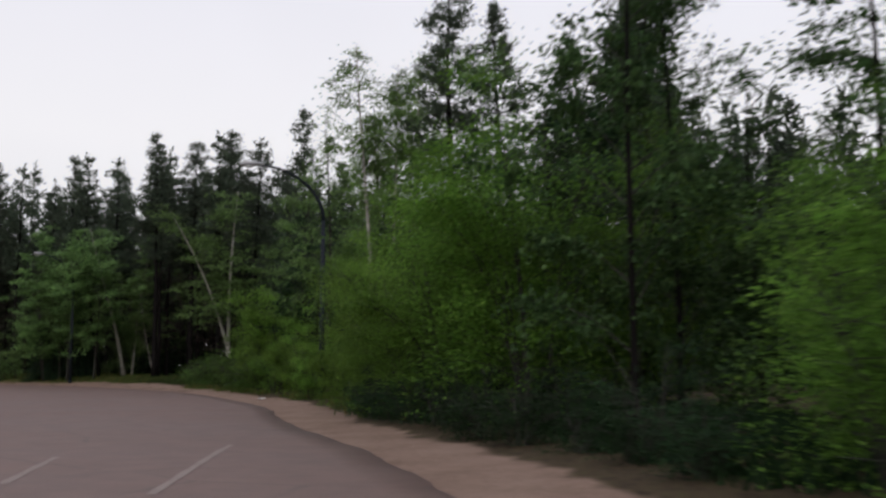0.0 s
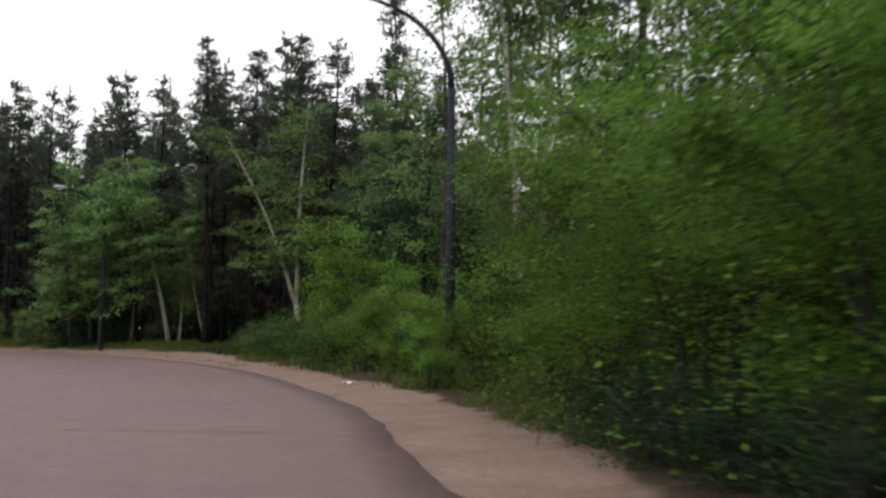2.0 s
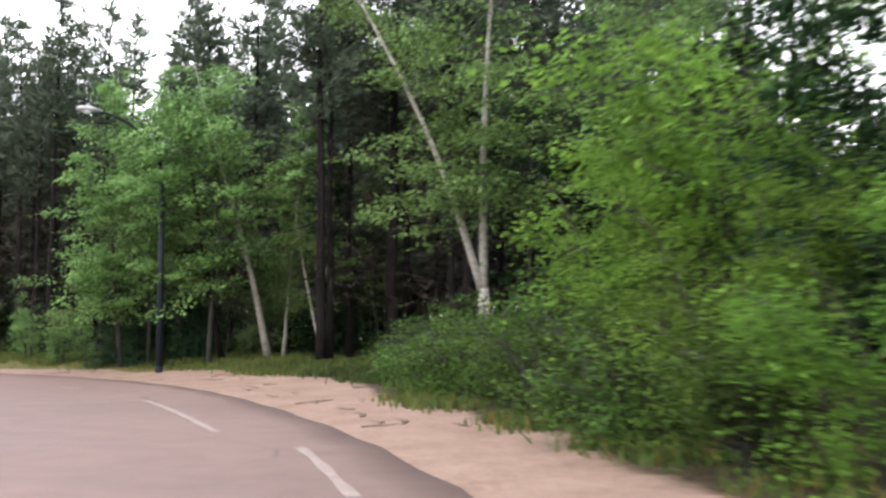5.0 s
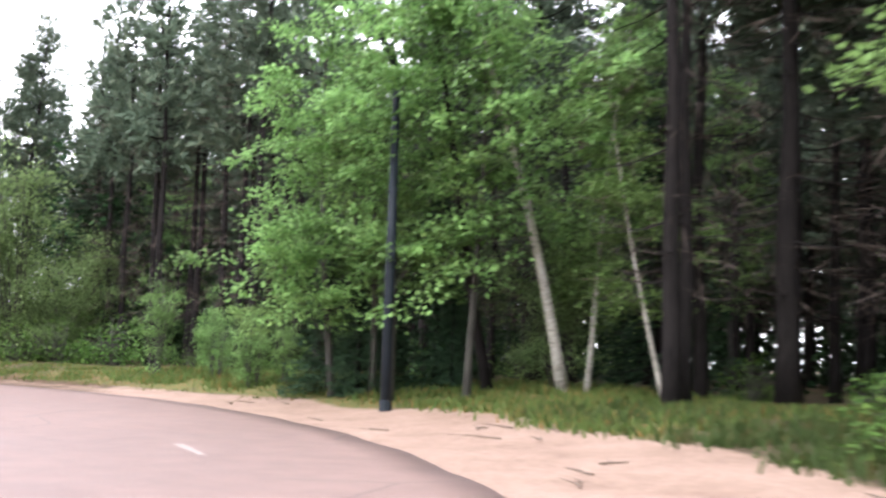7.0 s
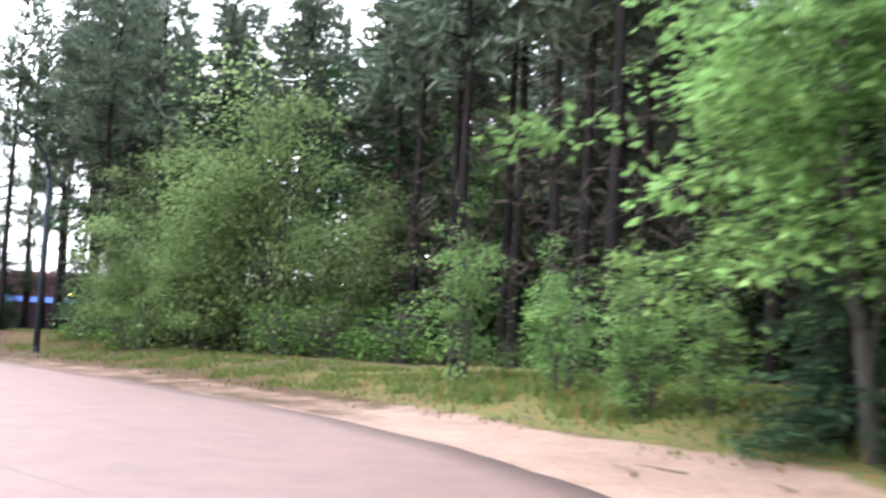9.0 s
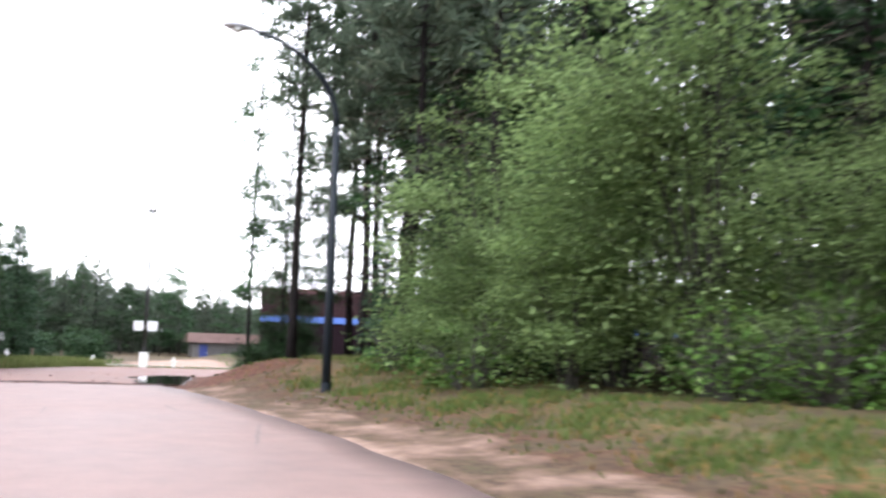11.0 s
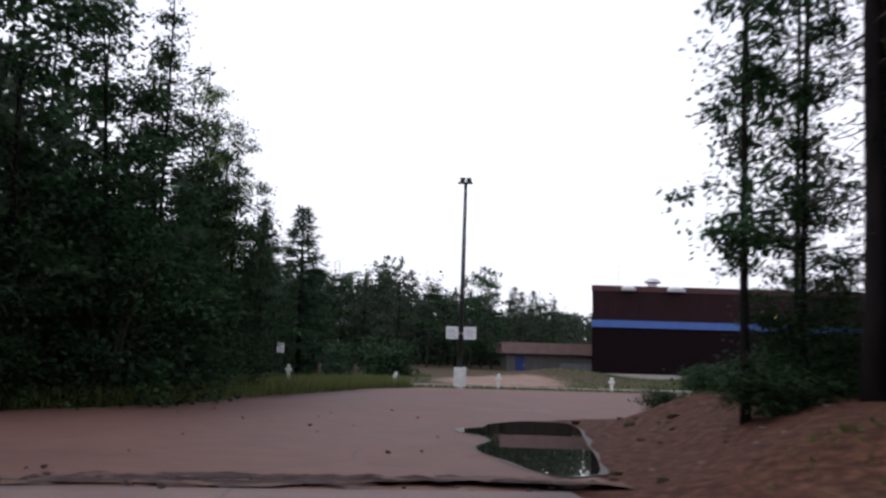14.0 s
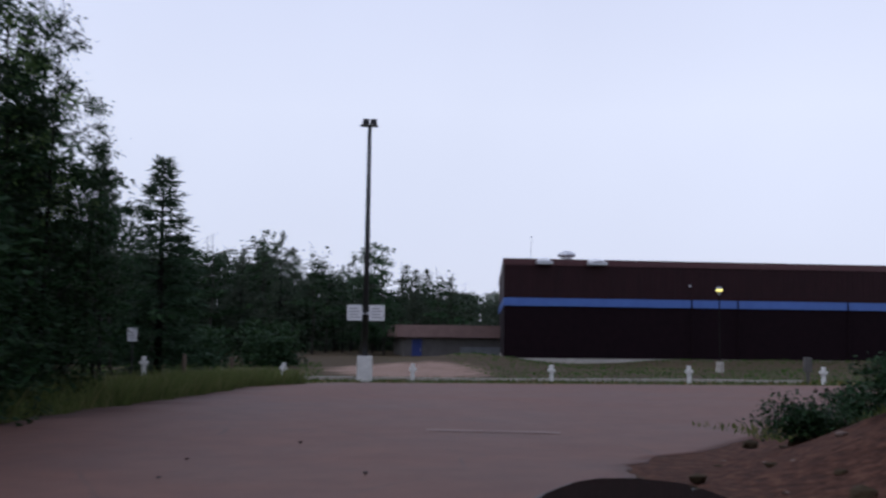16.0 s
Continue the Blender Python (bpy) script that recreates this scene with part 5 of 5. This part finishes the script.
copy_thing(LAMP, lamp_pose(-50.2, 94.55, -49.4, 91.9) @ Matrix.Scale(0.92, 4))

# ---------------------------------------------------------------- lot: light mast, signs, posts, kerb
ZF = float(flat_level(-104.0)) - 0.04
mast = thing("light_mast", "tall black parking lot light mast with twin floodlights", "lamp post", at=Matrix.Translation((-103.5, 91.08, ZF)))
part("footing", Shape().prism([(-0.3, -0.3), (0.3, -0.3), (0.3, 0.3), (-0.3, 0.3)], -0.1, 1.06), WHITE_PAINT, mast, "white painted concrete footing block")
part("pole", Shape().tube([(0, 0, 1.06), (0, 0.03, 6), (0, 0.05, 10.6)], [0.13, 0.11, 0.08], 12), BLACK_PAINT, mast, smooth=True)
part("cross_arm", Shape().box(-0.04, 0.04, -0.35, 0.4, 10.55, 10.65, 0.01), BLACK_PAINT, mast)
for k in (-1, 1):
    fl = part("floodlight", Shape().box(-0.25, 0.25, 0.05 + k * 0.16 - 0.13, 0.05 + k * 0.16 + 0.13, 10.6, 10.86, 0.03), BLACK_PAINT, mast)
    part("lens", Shape().box(-0.2, 0.2, 0.05 + k * 0.16 - 0.1, 0.05 + k * 0.16 + 0.1, 10.585, 10.6), LENS, fl)
for y0, y1 in ((-0.76, -0.14), (0.14, 0.78)):
    sg = thing("sign_board", "white sign board with faded lettering on the light mast", "sign", "signs on the mast", at=Matrix.Translation((-103.33, 91.08, ZF)))
    part("panel", Shape().box(-0.015, 0.015, y0, y1, 2.5, 3.14, 0.006), SIGN_WHITE, sg)
    part("bracket", Shape().box(-0.06, -0.016, min(abs(y0), abs(y1)) * (1 if y0 > 0 else -1) - 0.1, min(abs(y0), abs(y1)) * (1 if y0 > 0 else -1) + 0.1, 2.75, 2.85), GALVANISED, sg)
    for k in range(4):
        part("text_bar", Shape().box(0.016, 0.019, y0 + 0.1, y1 - 0.1 - 0.08 * (k % 2), 2.62 + k * 0.12, 2.645 + k * 0.12), INK, sg)


def make_post(h=0.76):
    post = thing("marker_post", "white painted wooden parking post", "post", "white posts along the lot")
    part("shaft", Shape().box(-0.075, 0.075, -0.075, 0.075, -0.2, h, 0.015), WHITE_PAINT, post)
    part("rail_block", Shape().box(-0.1, 0.1, -0.15, 0.15, h - 0.3, h - 0.17, 0.01), WHITE_PAINT, post)
    return post


POST = make_post()
POST.matrix_basis = pose(-103.5, 87.72, ZF, 0, 0, 0) @ Matrix.Rotation(radians(8), 4, "X").inverted()
for y, tilt in ((93.06, -1), (98.88, 0), (104.83, 1), (110.8, 0)):
    copy_thing(POST, pose(-103.5, y, ZF) @ Matrix.Rotation(radians(tilt), 4, "X"))
copy_thing(POST, pose(-100.2, 82.75, ground_at(-100.2, 82.75) - 0.05))
for x, y in ((-99, 84.36), (-99, 86.06)):
    dp = thing("dark_post", "short dark weathered wooden post in grass", "post", "dark posts", at=pose(x, y, ground_at(x, y)))
    part("shaft", Shape().tube([(0, 0, -0.2), (0, 0, 0.72), (0, 0, 0.86)], [0.085, 0.08, 0.06], 8), TWIG, dp)
sp = thing("small_sign", "small white notice on a thin dark post", "sign", at=pose(-99, 82.5, ground_at(-99, 82.5)))
part("post", Shape().box(-0.03, 0.03, -0.03, 0.03, -0.2, 1.75, 0.005), BLACK_PAINT, sp)
pn = part("panel", Shape().box(0.032, 0.05, -0.17, 0.17, 1.3, 1.78, 0.006), SIGN_WHITE, sp)
for k in range(3):
    part("text_bar", Shape().box(0.051, 0.054, -0.11, 0.11 - 0.04 * k, 1.4 + k * 0.1, 1.43 + k * 0.1), INK, pn)
for k in range(11):
    y = 84.8 + k * 2.46
    kb = thing("kerb_beam", "long pale concrete parking kerb lying in grass", "kerb", "concrete kerbs", at=pose(-105.2, y, ZF, 0, 0, 90 + 0.4 * math.sin(k * 2.3)))
    part("beam", Shape().prism([(-1.2, -0.12), (1.2, -0.12), (1.2, 0.12), (-1.2, 0.12)], -0.1, 0.13 + 0.015 * math.sin(k)), CONCRETE, kb)
yl = thing("yard_lamp", "lit yellow lamp on a dark pole before the building", "lamp post", at=pose(-119.4, 112.2, -0.75))
part("footing", Shape().lathe([(0.24, -0.1), (0.22, 0.55), (0.2, 0.58)], 12), CONCRETE, yl, "pale concrete footing")
part("pole", Shape().tube([(0, 0, 0.5), (0, 0, 4.45)], [0.05, 0.035], 8), PINE_BARK, yl)
yh = part("head", Shape().lathe([(0.05, 4.4), (0.13, 4.62), (0.19, 4.79), (0.1, 4.88)], 14), GREY_METAL, yl)
part("lens", Shape().lathe([(0.06, 4.6), (0.17, 4.63), (0.17, 4.77), (0.08, 4.8)], 14), LAMP_GLOW, yh, "glowing yellow lens", smooth=True)
ub = thing("utility_box", "grey utility box on a short post", "utility box", at=pose(-104.6, 110.6, ZF))
part("cabinet", Shape().box(-0.1, 0.1, -0.17, 0.17, 0.5, 1.15, 0.02), GREY_SIDING, ub)
part("post", Shape().box(-0.05, 0.05, -0.05, 0.05, -0.2, 0.5), GREY_SIDING, ub)

# ---------------------------------------------------------------- large building
BZ0, BZ1 = -0.85, 6.55
hall = thing("hall_building", "long dark maroon hall with a blue band", "building")
X1, Y0, Y1 = -133.3, 102.0, 158.0


def hall_band(out, z0, z1):
    return Shape().prism([(X1 + out, Y0 - out), (X1 + out, Y1), (-165, Y1), (-165, 107.0 - out)], z0, z1)


part("foundation", hall_band(0.02, BZ0 - 0.6, -0.35), CONCRETE, hall, "pale concrete foundation")
part("lower_wall", hall_band(0.0, -0.35, 3.27), MAROON_LOW, hall, "dark maroon lower wall")
part("upper_wall", hall_band(0.03, 3.82, 6.1), MAROON_HIGH, hall)
part("blue_band", hall_band(0.07, 3.27, 3.82), BLUE_BAND, hall, "bright blue painted band")
part("roof_trim", hall_band(0.1, 6.1, BZ1), MAROON_TRIM, hall, "lighter maroon metal roof edge")
ribs_hi = Shape()
for k in range(140):
    y = Y0 + 0.2 + k * 0.4
    ribs_hi.box(X1 + 0.03, X1 + 0.055, y, y + 0.14, 3.83, 6.09)
tagged(part("wall_rib", ribs_hi, MAROON_HIGH, hall), kind="stuff")
for y in (115.4, 118.8, 127.0, 136.0):
    part("downpipe", Shape().tube([(X1 + 0.14, y, -0.4), (X1 + 0.14, y, 3.85)], [0.05, 0.05], 8), MAROON_LOW, hall)
cam_box = part("wall_fitting", Shape().box(X1 + 0.05, X1 + 0.2, 115.2, 115.35, 4.75, 4.88, 0.02), GALVANISED, hall, "small pale fitting on the wall")
vt = thing("roof_vent", "galvanised mushroom roof vent", "roof vent", at=pose(-141, 108.2, BZ1))
part("stack", Shape().lathe([(0.42, -0.1), (0.42, 0.75)], 16), GALVANISED, vt, smooth=False)
part("cap", Shape().lathe([(0.5, 0.7), (0.72, 0.8), (0.66, 0.98), (0.3, 1.16), (0.05, 1.2)], 20), GALVANISED, vt, smooth=True)
for y, w in ((104.75, 0.55), (108.5, 0.7)):
    dm = thing("roof_skylight", "pale domed hood at the roof edge", "skylight", "roof skylights", at=pose(-133.25, y, BZ1 - 0.3))
    part("curb", Shape().box(-0.6, 0.6, -w, w, -0.1, 0.12, 0.02), GALVANISED, dm)
    part("dome", Shape().lathe([(w * 0.95, 0.12), (w * 0.85, 0.24), (w * 0.5, 0.34), (0.05, 0.38)], 18), SIGN_WHITE, dm, smooth=True)
an = thing("roof_antenna", "thin whip antenna on the roof", "antenna", at=pose(-137, 104.6, BZ1))
part("rod", Shape().tube([(0, 0, -0.1), (0, 0.03, 1.85)], [0.025, 0.015], 6), GALVANISED, an)
part("tip", Shape().tube([(0, 0.03, 1.8), (0, 0.03, 1.9)], [0.04, 0.04], 8), BLACK_PAINT, an)

wing = thing("low_wing", "low brown-roofed wing with grey walls and a blue door", "building")
part("wall", Shape().box(-170, -157.6, 97.0, 116, -1.8, 1.0), GREY_SIDING, wing)
part("roof", Shape().prism([(-171, 96.4), (-157.0, 96.4), (-157.0, 117), (-171, 117)], 0.95, 2.05), ROOF_BROWN, wing, "brown metal roof with a deep fascia")
dr = part("door", Shape().box(-157.6, -157.52, 97.75, 98.65, -1.2, 0.75, 0.01), BLUE_DOOR, wing, "dark blue door")
part("handle", Shape().box(-157.52, -157.44, 98.5, 98.56, -0.3, -0.12), GALVANISED, dr)
part("panel", Shape().box(-157.6, -157.54, 102.2, 106.2, -1.3, 0.1), PALE_SIDING, wing, "pale grey wall panel")


# ---------------------------------------------------------------- grass, twigs, markings, broken seam


def grass_patch(name, label, spots, tall, seed, wide=0.02, leaf=GRASS):
    rng = np.random.default_rng(seed)
    n = len(spots)
    p = np.array(spots)
    z = ground_level(p[:, 0], p[:, 1])
    base = np.stack([p[:, 0], p[:, 1], z - 0.02], 1)
    hgt = tall * rng.uniform(0.45, 1.25, (n, 1))
    a = rng.uniform(0, 2 * math.pi, n)
    side = np.stack([np.cos(a), np.sin(a), np.zeros(n)], 1) * wide * rng.uniform(0.6, 1.5, (n, 1))
    tip = base + np.concatenate([rng.normal(0, 0.35, (n, 2)) * hgt, hgt], 1)
    mid = base * 0.5 + tip * 0.5 + np.array([0, 0, 0.06]) * hgt
    v = np.stack([base - side, base + side, mid + side * 0.7, tip, mid - side * 0.7], 1).reshape(-1, 3)
    f = np.arange(n * 5).reshape(n, 5)
    ob = link_mesh(name, (v.tolist(), f.tolist()), leaf)
    return tagged(ob, label, "grass", kind="stuff")


blade = np.random.default_rng(12)


def scatter_along(i0, i1, d0, d1, n, clump=0.0, loose=0.2):
    out = []
    while len(out) < n:
        i = int(blade.integers(i0, i1))
        px, py = EDGE_LINE[i]
        qx, qy = EDGE_LINE[min(i + 1, len(EDGE_LINE) - 1)]
        ln = math.hypot(qx - px, qy - py) or 1
        d = blade.uniform(d0, d1)
        x, y = px + (qy - py) / ln * d, py - (qx - px) / ln * d
        if clump and math.sin(x * 1.9 + 2 * math.sin(y * 1.3)) * math.sin(y * 2.1 + x * 0.4) < clump:
            continue
        for _ in range(5):
            out.append((x + blade.normal(0, loose), y + blade.normal(0, loose)))
    return out


def index_near(x, y):
    return int(np.argmin((EDGE_LINE[:, 0] - x) ** 2 + (EDGE_LINE[:, 1] - y) ** 2))


IA, IB, IC, ID = index_near(*first_leg(16.5, 49.8)), index_near(*first_leg(-3, 82)), index_near(-20, 93), index_near(-57, 91)
grass_patch("verge_grass", "short mixed green and dry grass on the verge", scatter_along(index_near(*first_leg(-9, 87.4)), index_near(-31, 93.5), 2.9, 9.0, 17000, -0.15), 0.2, 1)
grass_patch("shade_weeds", "low dark green weeds under the pines", scatter_along(IB, index_near(*first_leg(-12, 90)), 3.4, 10.0, 9000, -0.2), 0.2, 8, 0.024, WEED)
grass_patch("bank_grass", "patchy green and rust-coloured grass above the road edge", scatter_along(index_near(-31, 93.5), index_near(-53, 91.7), 2.2, 6.0, 8000, 0.05), 0.13, 10)
grass_patch("sparse_verge_grass", "sparse grass tufts on a sandy road edge", scatter_along(IC, ID, 1.8, 5.0, 4200, 0.0, 0.3), 0.085, 2)
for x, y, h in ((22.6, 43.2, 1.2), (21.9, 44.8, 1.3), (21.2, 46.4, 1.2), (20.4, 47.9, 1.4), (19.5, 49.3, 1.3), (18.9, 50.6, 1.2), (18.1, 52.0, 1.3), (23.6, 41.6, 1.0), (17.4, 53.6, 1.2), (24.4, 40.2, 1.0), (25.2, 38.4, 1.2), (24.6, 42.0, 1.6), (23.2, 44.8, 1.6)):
    plant_first("shadefoot", x, y, h)
# these weeds take the darkened leaf colour for the gloom under the trees
grass_patch("wood_edge_weeds", "weeds under the trees with shade put into their colour", scatter_along(index_near(*first_leg(25, 31)), IA, 2.9, 8.0, 6000, -0.2), 0.3, 6, 0.03, SHADED_LEAF)
grass_patch("shrub_foot_grass", "green weeds at the foot of the shrubs", scatter_along(IA, IB, 2.0, 3.4, 3500, 0.2), 0.24, 3)
grass_patch("bank_top_grass", "light green grass on top of the bank under the trees", [(blade.uniform(-77, -54), blade.uniform(95.6, 102.5)) for _ in range(9000)], 0.16, 9, 0.022, TALL_GRASS)
left_spots = []
while len(left_spots) < 9000:
    x = blade.uniform(-99, -66)
    y = np.interp(-x, [-v for v in LEFT_X[::-1]], LEFT_Y[::-1]) - abs(blade.normal(0, 0.9)) + 0.05
    if x < -83 or blade.uniform() < 0.12:
        left_spots.append((x, y))
grass_patch("tall_grass", "tall uncut grass beside the parking lot", left_spots, 0.6, 4, 0.016, TALL_GRASS)
grass_patch("lawn_grass", "rough dark green lawn before the building", [(blade.uniform(-132, -107), y) for y in [blade.uniform(76, 135) for _ in range(13000)] if not 89.5 < y < 97.5], 0.1, 7, 0.04, UNDER_LEAF)
grass_patch("lot_edge_grass", "thin grass along the far edge of the lot", [(blade.uniform(-107.5, -100.6), blade.uniform(84, 132)) for _ in range(7000)], 0.16, 5, 0.03)

# painted lines, worn thin


def painted_line(pts, width):
    line = smooth_line(pts, 0.4)
    l, r = [], []
    for i, (x, y) in enumerate(line):
        a, b = line[max(i - 1, 0)], line[min(i + 1, len(line) - 1)]
        d = np.array(b) - np.array(a)
        d /= np.hypot(*d)
        w = width * (0.5 + 0.12 * math.sin(i * 1.7))
        l.append((x - d[1] * w, y + d[0] * w))
        r.append((x + d[1] * w, y - d[0] * w))
    ob = link_mesh("road_marking", strip_mesh(l, r, 1, lambda x, y: paved_level(x, y), 0.036), ROADPAINT)
    return tagged(ob, "worn pale painted line on asphalt", "road marking", kind="structure")


painted_line([first_leg(*p) for p in ((-7.6, 78.3), (-6.2, 79.8), (-5.3, 81.3))], 0.12)
painted_line([first_leg(*p) for p in ((-5.2, 81.4), (-2.6, 78.7), (0.3, 75.5))], 0.12)
painted_line([first_leg(*p) for p in ((2.3, 74.1), (3.1, 73.0), (4.6, 70.8))], 0.12)
painted_line([first_leg(*p) for p in ((19.8, 36.7), (18.5, 41.3), (18.0, 43.2))], 0.1)
painted_line([first_leg(*p) for p in ((17.8, 37.3), (16.5, 40.6))], 0.1)
painted_line([first_leg(*p) for p in ((10.6, 53.7), (12.4, 54.1), (14.1, 54.5))], 0.07)
painted_line([first_leg(*p) for p in ((-11.1, 85.8), (-9.8, 85.0))], 0.12)
painted_line([(-75.5, 90.8), (-74.9, 92.8)], 0.12)

# crumbled joint between road and lot
seam_rng = random.Random(4)
SEAM = smooth_line([(-55.9, 82.6), (-56.6, 85.4), (-57.0, 87.0), (-57.4, 88.6), (-58.2, 90.4), (-58.0, 91.8)], 0.12)
joint = Shape()
for i, (x, y) in enumerate(SEAM):
    w = 0.26 + 0.26 * abs(math.sin(i * 0.17) + 0.5 * math.sin(i * 0.43)) * seam_rng.uniform(0.6, 1.2)
    lot_z, road_z = float(paved_level(x - w, y)) + 0.016, float(flat_level(x)) + 0.034
    joint.v += [Vector((x - w, y, lot_z)), Vector((x - w * 0.4, y + 0.03, lot_z * 0.4 + road_z * 0.6 + seam_rng.uniform(0, 0.006))), Vector((x + w * 0.5, y - 0.02, road_z + seam_rng.uniform(0, 0.006))), Vector((x + w, y, float(flat_level(x + w)) + 0.033))]
for i in range(len(SEAM) - 1):
    for k in range(3):
        joint.f.append((i * 4 + k, i * 4 + k + 1, i * 4 + 5 + k, i * 4 + 4 + k))
tagged(link_mesh("road_joint", joint, JOINT_DIRT), "crumbled reddish joint across the road", "road joint", kind="structure")
crumbs = Shape()
for _ in range(190):
    x, y = SEAM[seam_rng.randrange(len(SEAM))]
    x += seam_rng.gauss(0.0, 0.3)
    ln, wd = seam_rng.uniform(0.05, 0.3) * (2.4 if seam_rng.random() < 0.25 else 1), seam_rng.uniform(0.03, 0.12)
    base = len(crumbs.v)
    cz = max(float(flat_level(x)) + 0.038 if x > -57.8 else -9.0, float(paved_level(x, y)) + 0.02)
    for k in range(9):
        a = 2 * math.pi * k / 9
        r = seam_rng.uniform(0.55, 1.2)
        crumbs.v.append(Vector((x + wd * r * math.cos(a), y + ln * r * math.sin(a), cz)))
    crumbs.v.append(Vector((x, y, cz + seam_rng.uniform(0.012, 0.032))))
    for k in range(9):
        crumbs.f.append((base + k, base + (k + 1) % 9, base + 9))
tagged(link_mesh("joint_crumbs", crumbs, CRUMBLE), "dark broken asphalt crumbs along the road joint", "rubble", kind="stuff")


def lump(seed, r):
    g = random.Random(seed)
    bm = bmesh.new()
    bmesh.ops.create_icosphere(bm, subdivisions=1, radius=r)
    for v in bm.verts:
        v.co *= g.uniform(0.65, 1.25)
        v.co.z *= 0.6
    sh = Shape()
    bm.verts.index_update()
    sh.v, sh.f = [v.co.copy() for v in bm.verts], [tuple(v.index for v in f.verts) for f in bm.faces]
    bm.free()
    return sh


def scatter_lumps(name, label, category, group, spots, mat, sizes):
    made = [link_mesh(name, lump(k + 3, 1.0), mat) for k in range(3)]
    for ob in made:
        tagged(ob, label, category, group)
    g = random.Random(8)
    for i, (x, y) in enumerate(spots):
        r = g.uniform(*sizes)
        d = float(side_of(x, y))
        z = ground_at(x, y) if d > 0.2 else float(paved_level(x, y)) + 0.03
        m = pose(x, y, z + r * 0.2, 0, 0, g.uniform(0, 360)) @ Matrix.Scale(r, 4)
        if i < 3:
            made[i].matrix_basis = m
        else:
            keep = made[i % 3].scale.copy()
            made[i % 3].scale = (1, 1, 1)
            copy_thing(made[i % 3], m)
            made[i % 3].scale = keep


g = random.Random(21)
scatter_lumps("asphalt_lump", "small dark lump of broken asphalt", "rubble", "rubble on the lot", [(-57.3 + g.gauss(0, 0.5), g.uniform(83, 92)) for _ in range(26)] + [(g.uniform(-74, -60), g.uniform(84, 90)) for _ in range(18)], CRUMBLE, (0.015, 0.045))
scatter_lumps("bank_stone", "small dull brown stone in the dirt bank", "stone", "stones in the bank", [(x, float(np.interp(-x, [-v for v in TOE_LINE[::-1][:, 0]][::-1], TOE_LINE[:, 1])) + g.uniform(0.5, 3)) for x in [g.uniform(-73, -58) for _ in range(24)]], STONE, (0.03, 0.08))
scatter_lumps("dirt_clod", "dark clod of earth at the foot of the bank", "earth clod", "clods on the bank", [(x, float(np.interp(-x, [-v for v in TOE_LINE[::-1][:, 0]][::-1], TOE_LINE[:, 1])) + g.uniform(0.1, 1.6)) for x in [g.uniform(-76, -57) for _ in range(26)]], EARTH, (0.04, 0.14))


def make_twig(seed, ln):
    g = random.Random(seed)
    sh = Shape()
    pts = [Vector((ln * (t - 0.5), 0.08 * ln * math.sin(5 * t + seed), 0.015)) for t in (0, 0.3, 0.6, 1)]
    sh.tube(pts, [0.014, 0.012, 0.009, 0.004], 5)
    sh.tube([pts[1], pts[1] + Vector((0.3 * ln, 0.2 * ln, 0.03))], [0.011, 0.003], 4)
    return tagged(link_mesh("fallen_twig", sh, TWIG), "dry fallen twig lying on sand", "twig", "twigs on the sand")


TWIGS = [make_twig(k, 0.5 + 0.22 * k) for k in range(3)]
g = random.Random(31)
tw = []
for i in range(34):
    k = g.randrange(IB - 14, IC + 10)
    px, py = EDGE_LINE[k]
    qx, qy = EDGE_LINE[k + 1]
    ln = math.hypot(qx - px, qy - py)
    d = g.uniform(0.5, 3.2)
    tw.append((px + (qy - py) / ln * d, py - (qx - px) / ln * d, math.degrees(math.atan2(qy - py, qx - px)) + g.gauss(0, 22)))
for i in range(14):
    tw.append((g.uniform(-56, -44), g.uniform(92.8, 94.4), g.gauss(0, 15)))
for i, (x, y, a) in enumerate(tw):
    m = pose(x, y, ground_at(x, y) + 0.01, 0, 0, a)
    if i < 3:
        TWIGS[i].matrix_basis = m
    else:
        copy_thing(TWIGS[i % 3], m)
scrap = Shape()
for i in range(5):
    for k in range(4):
        scrap.v.append(Vector((0.09 * i, 0.08 * k, 0.03 + 0.045 * math.sin(i * 2.1 + k * 1.7))))
for i in range(4):
    for k in range(3):
        scrap.f.append((i * 4 + k, i * 4 + k + 1, i * 4 + 5 + k, i * 4 + 4 + k))
sc = tagged(link_mesh("paper_scrap", scrap, PAPER), "crumpled white scrap of paper on the sand", "litter")
PAPER_AT = first_leg(9.75, 66.3)
sc.matrix_basis = pose(*PAPER_AT, ground_at(*PAPER_AT), 0, 0, 30) @ Matrix.Scale(0.75, 4)
scm = sc.modifiers.new("thick", "SOLIDIFY")
scm.thickness = 0.006
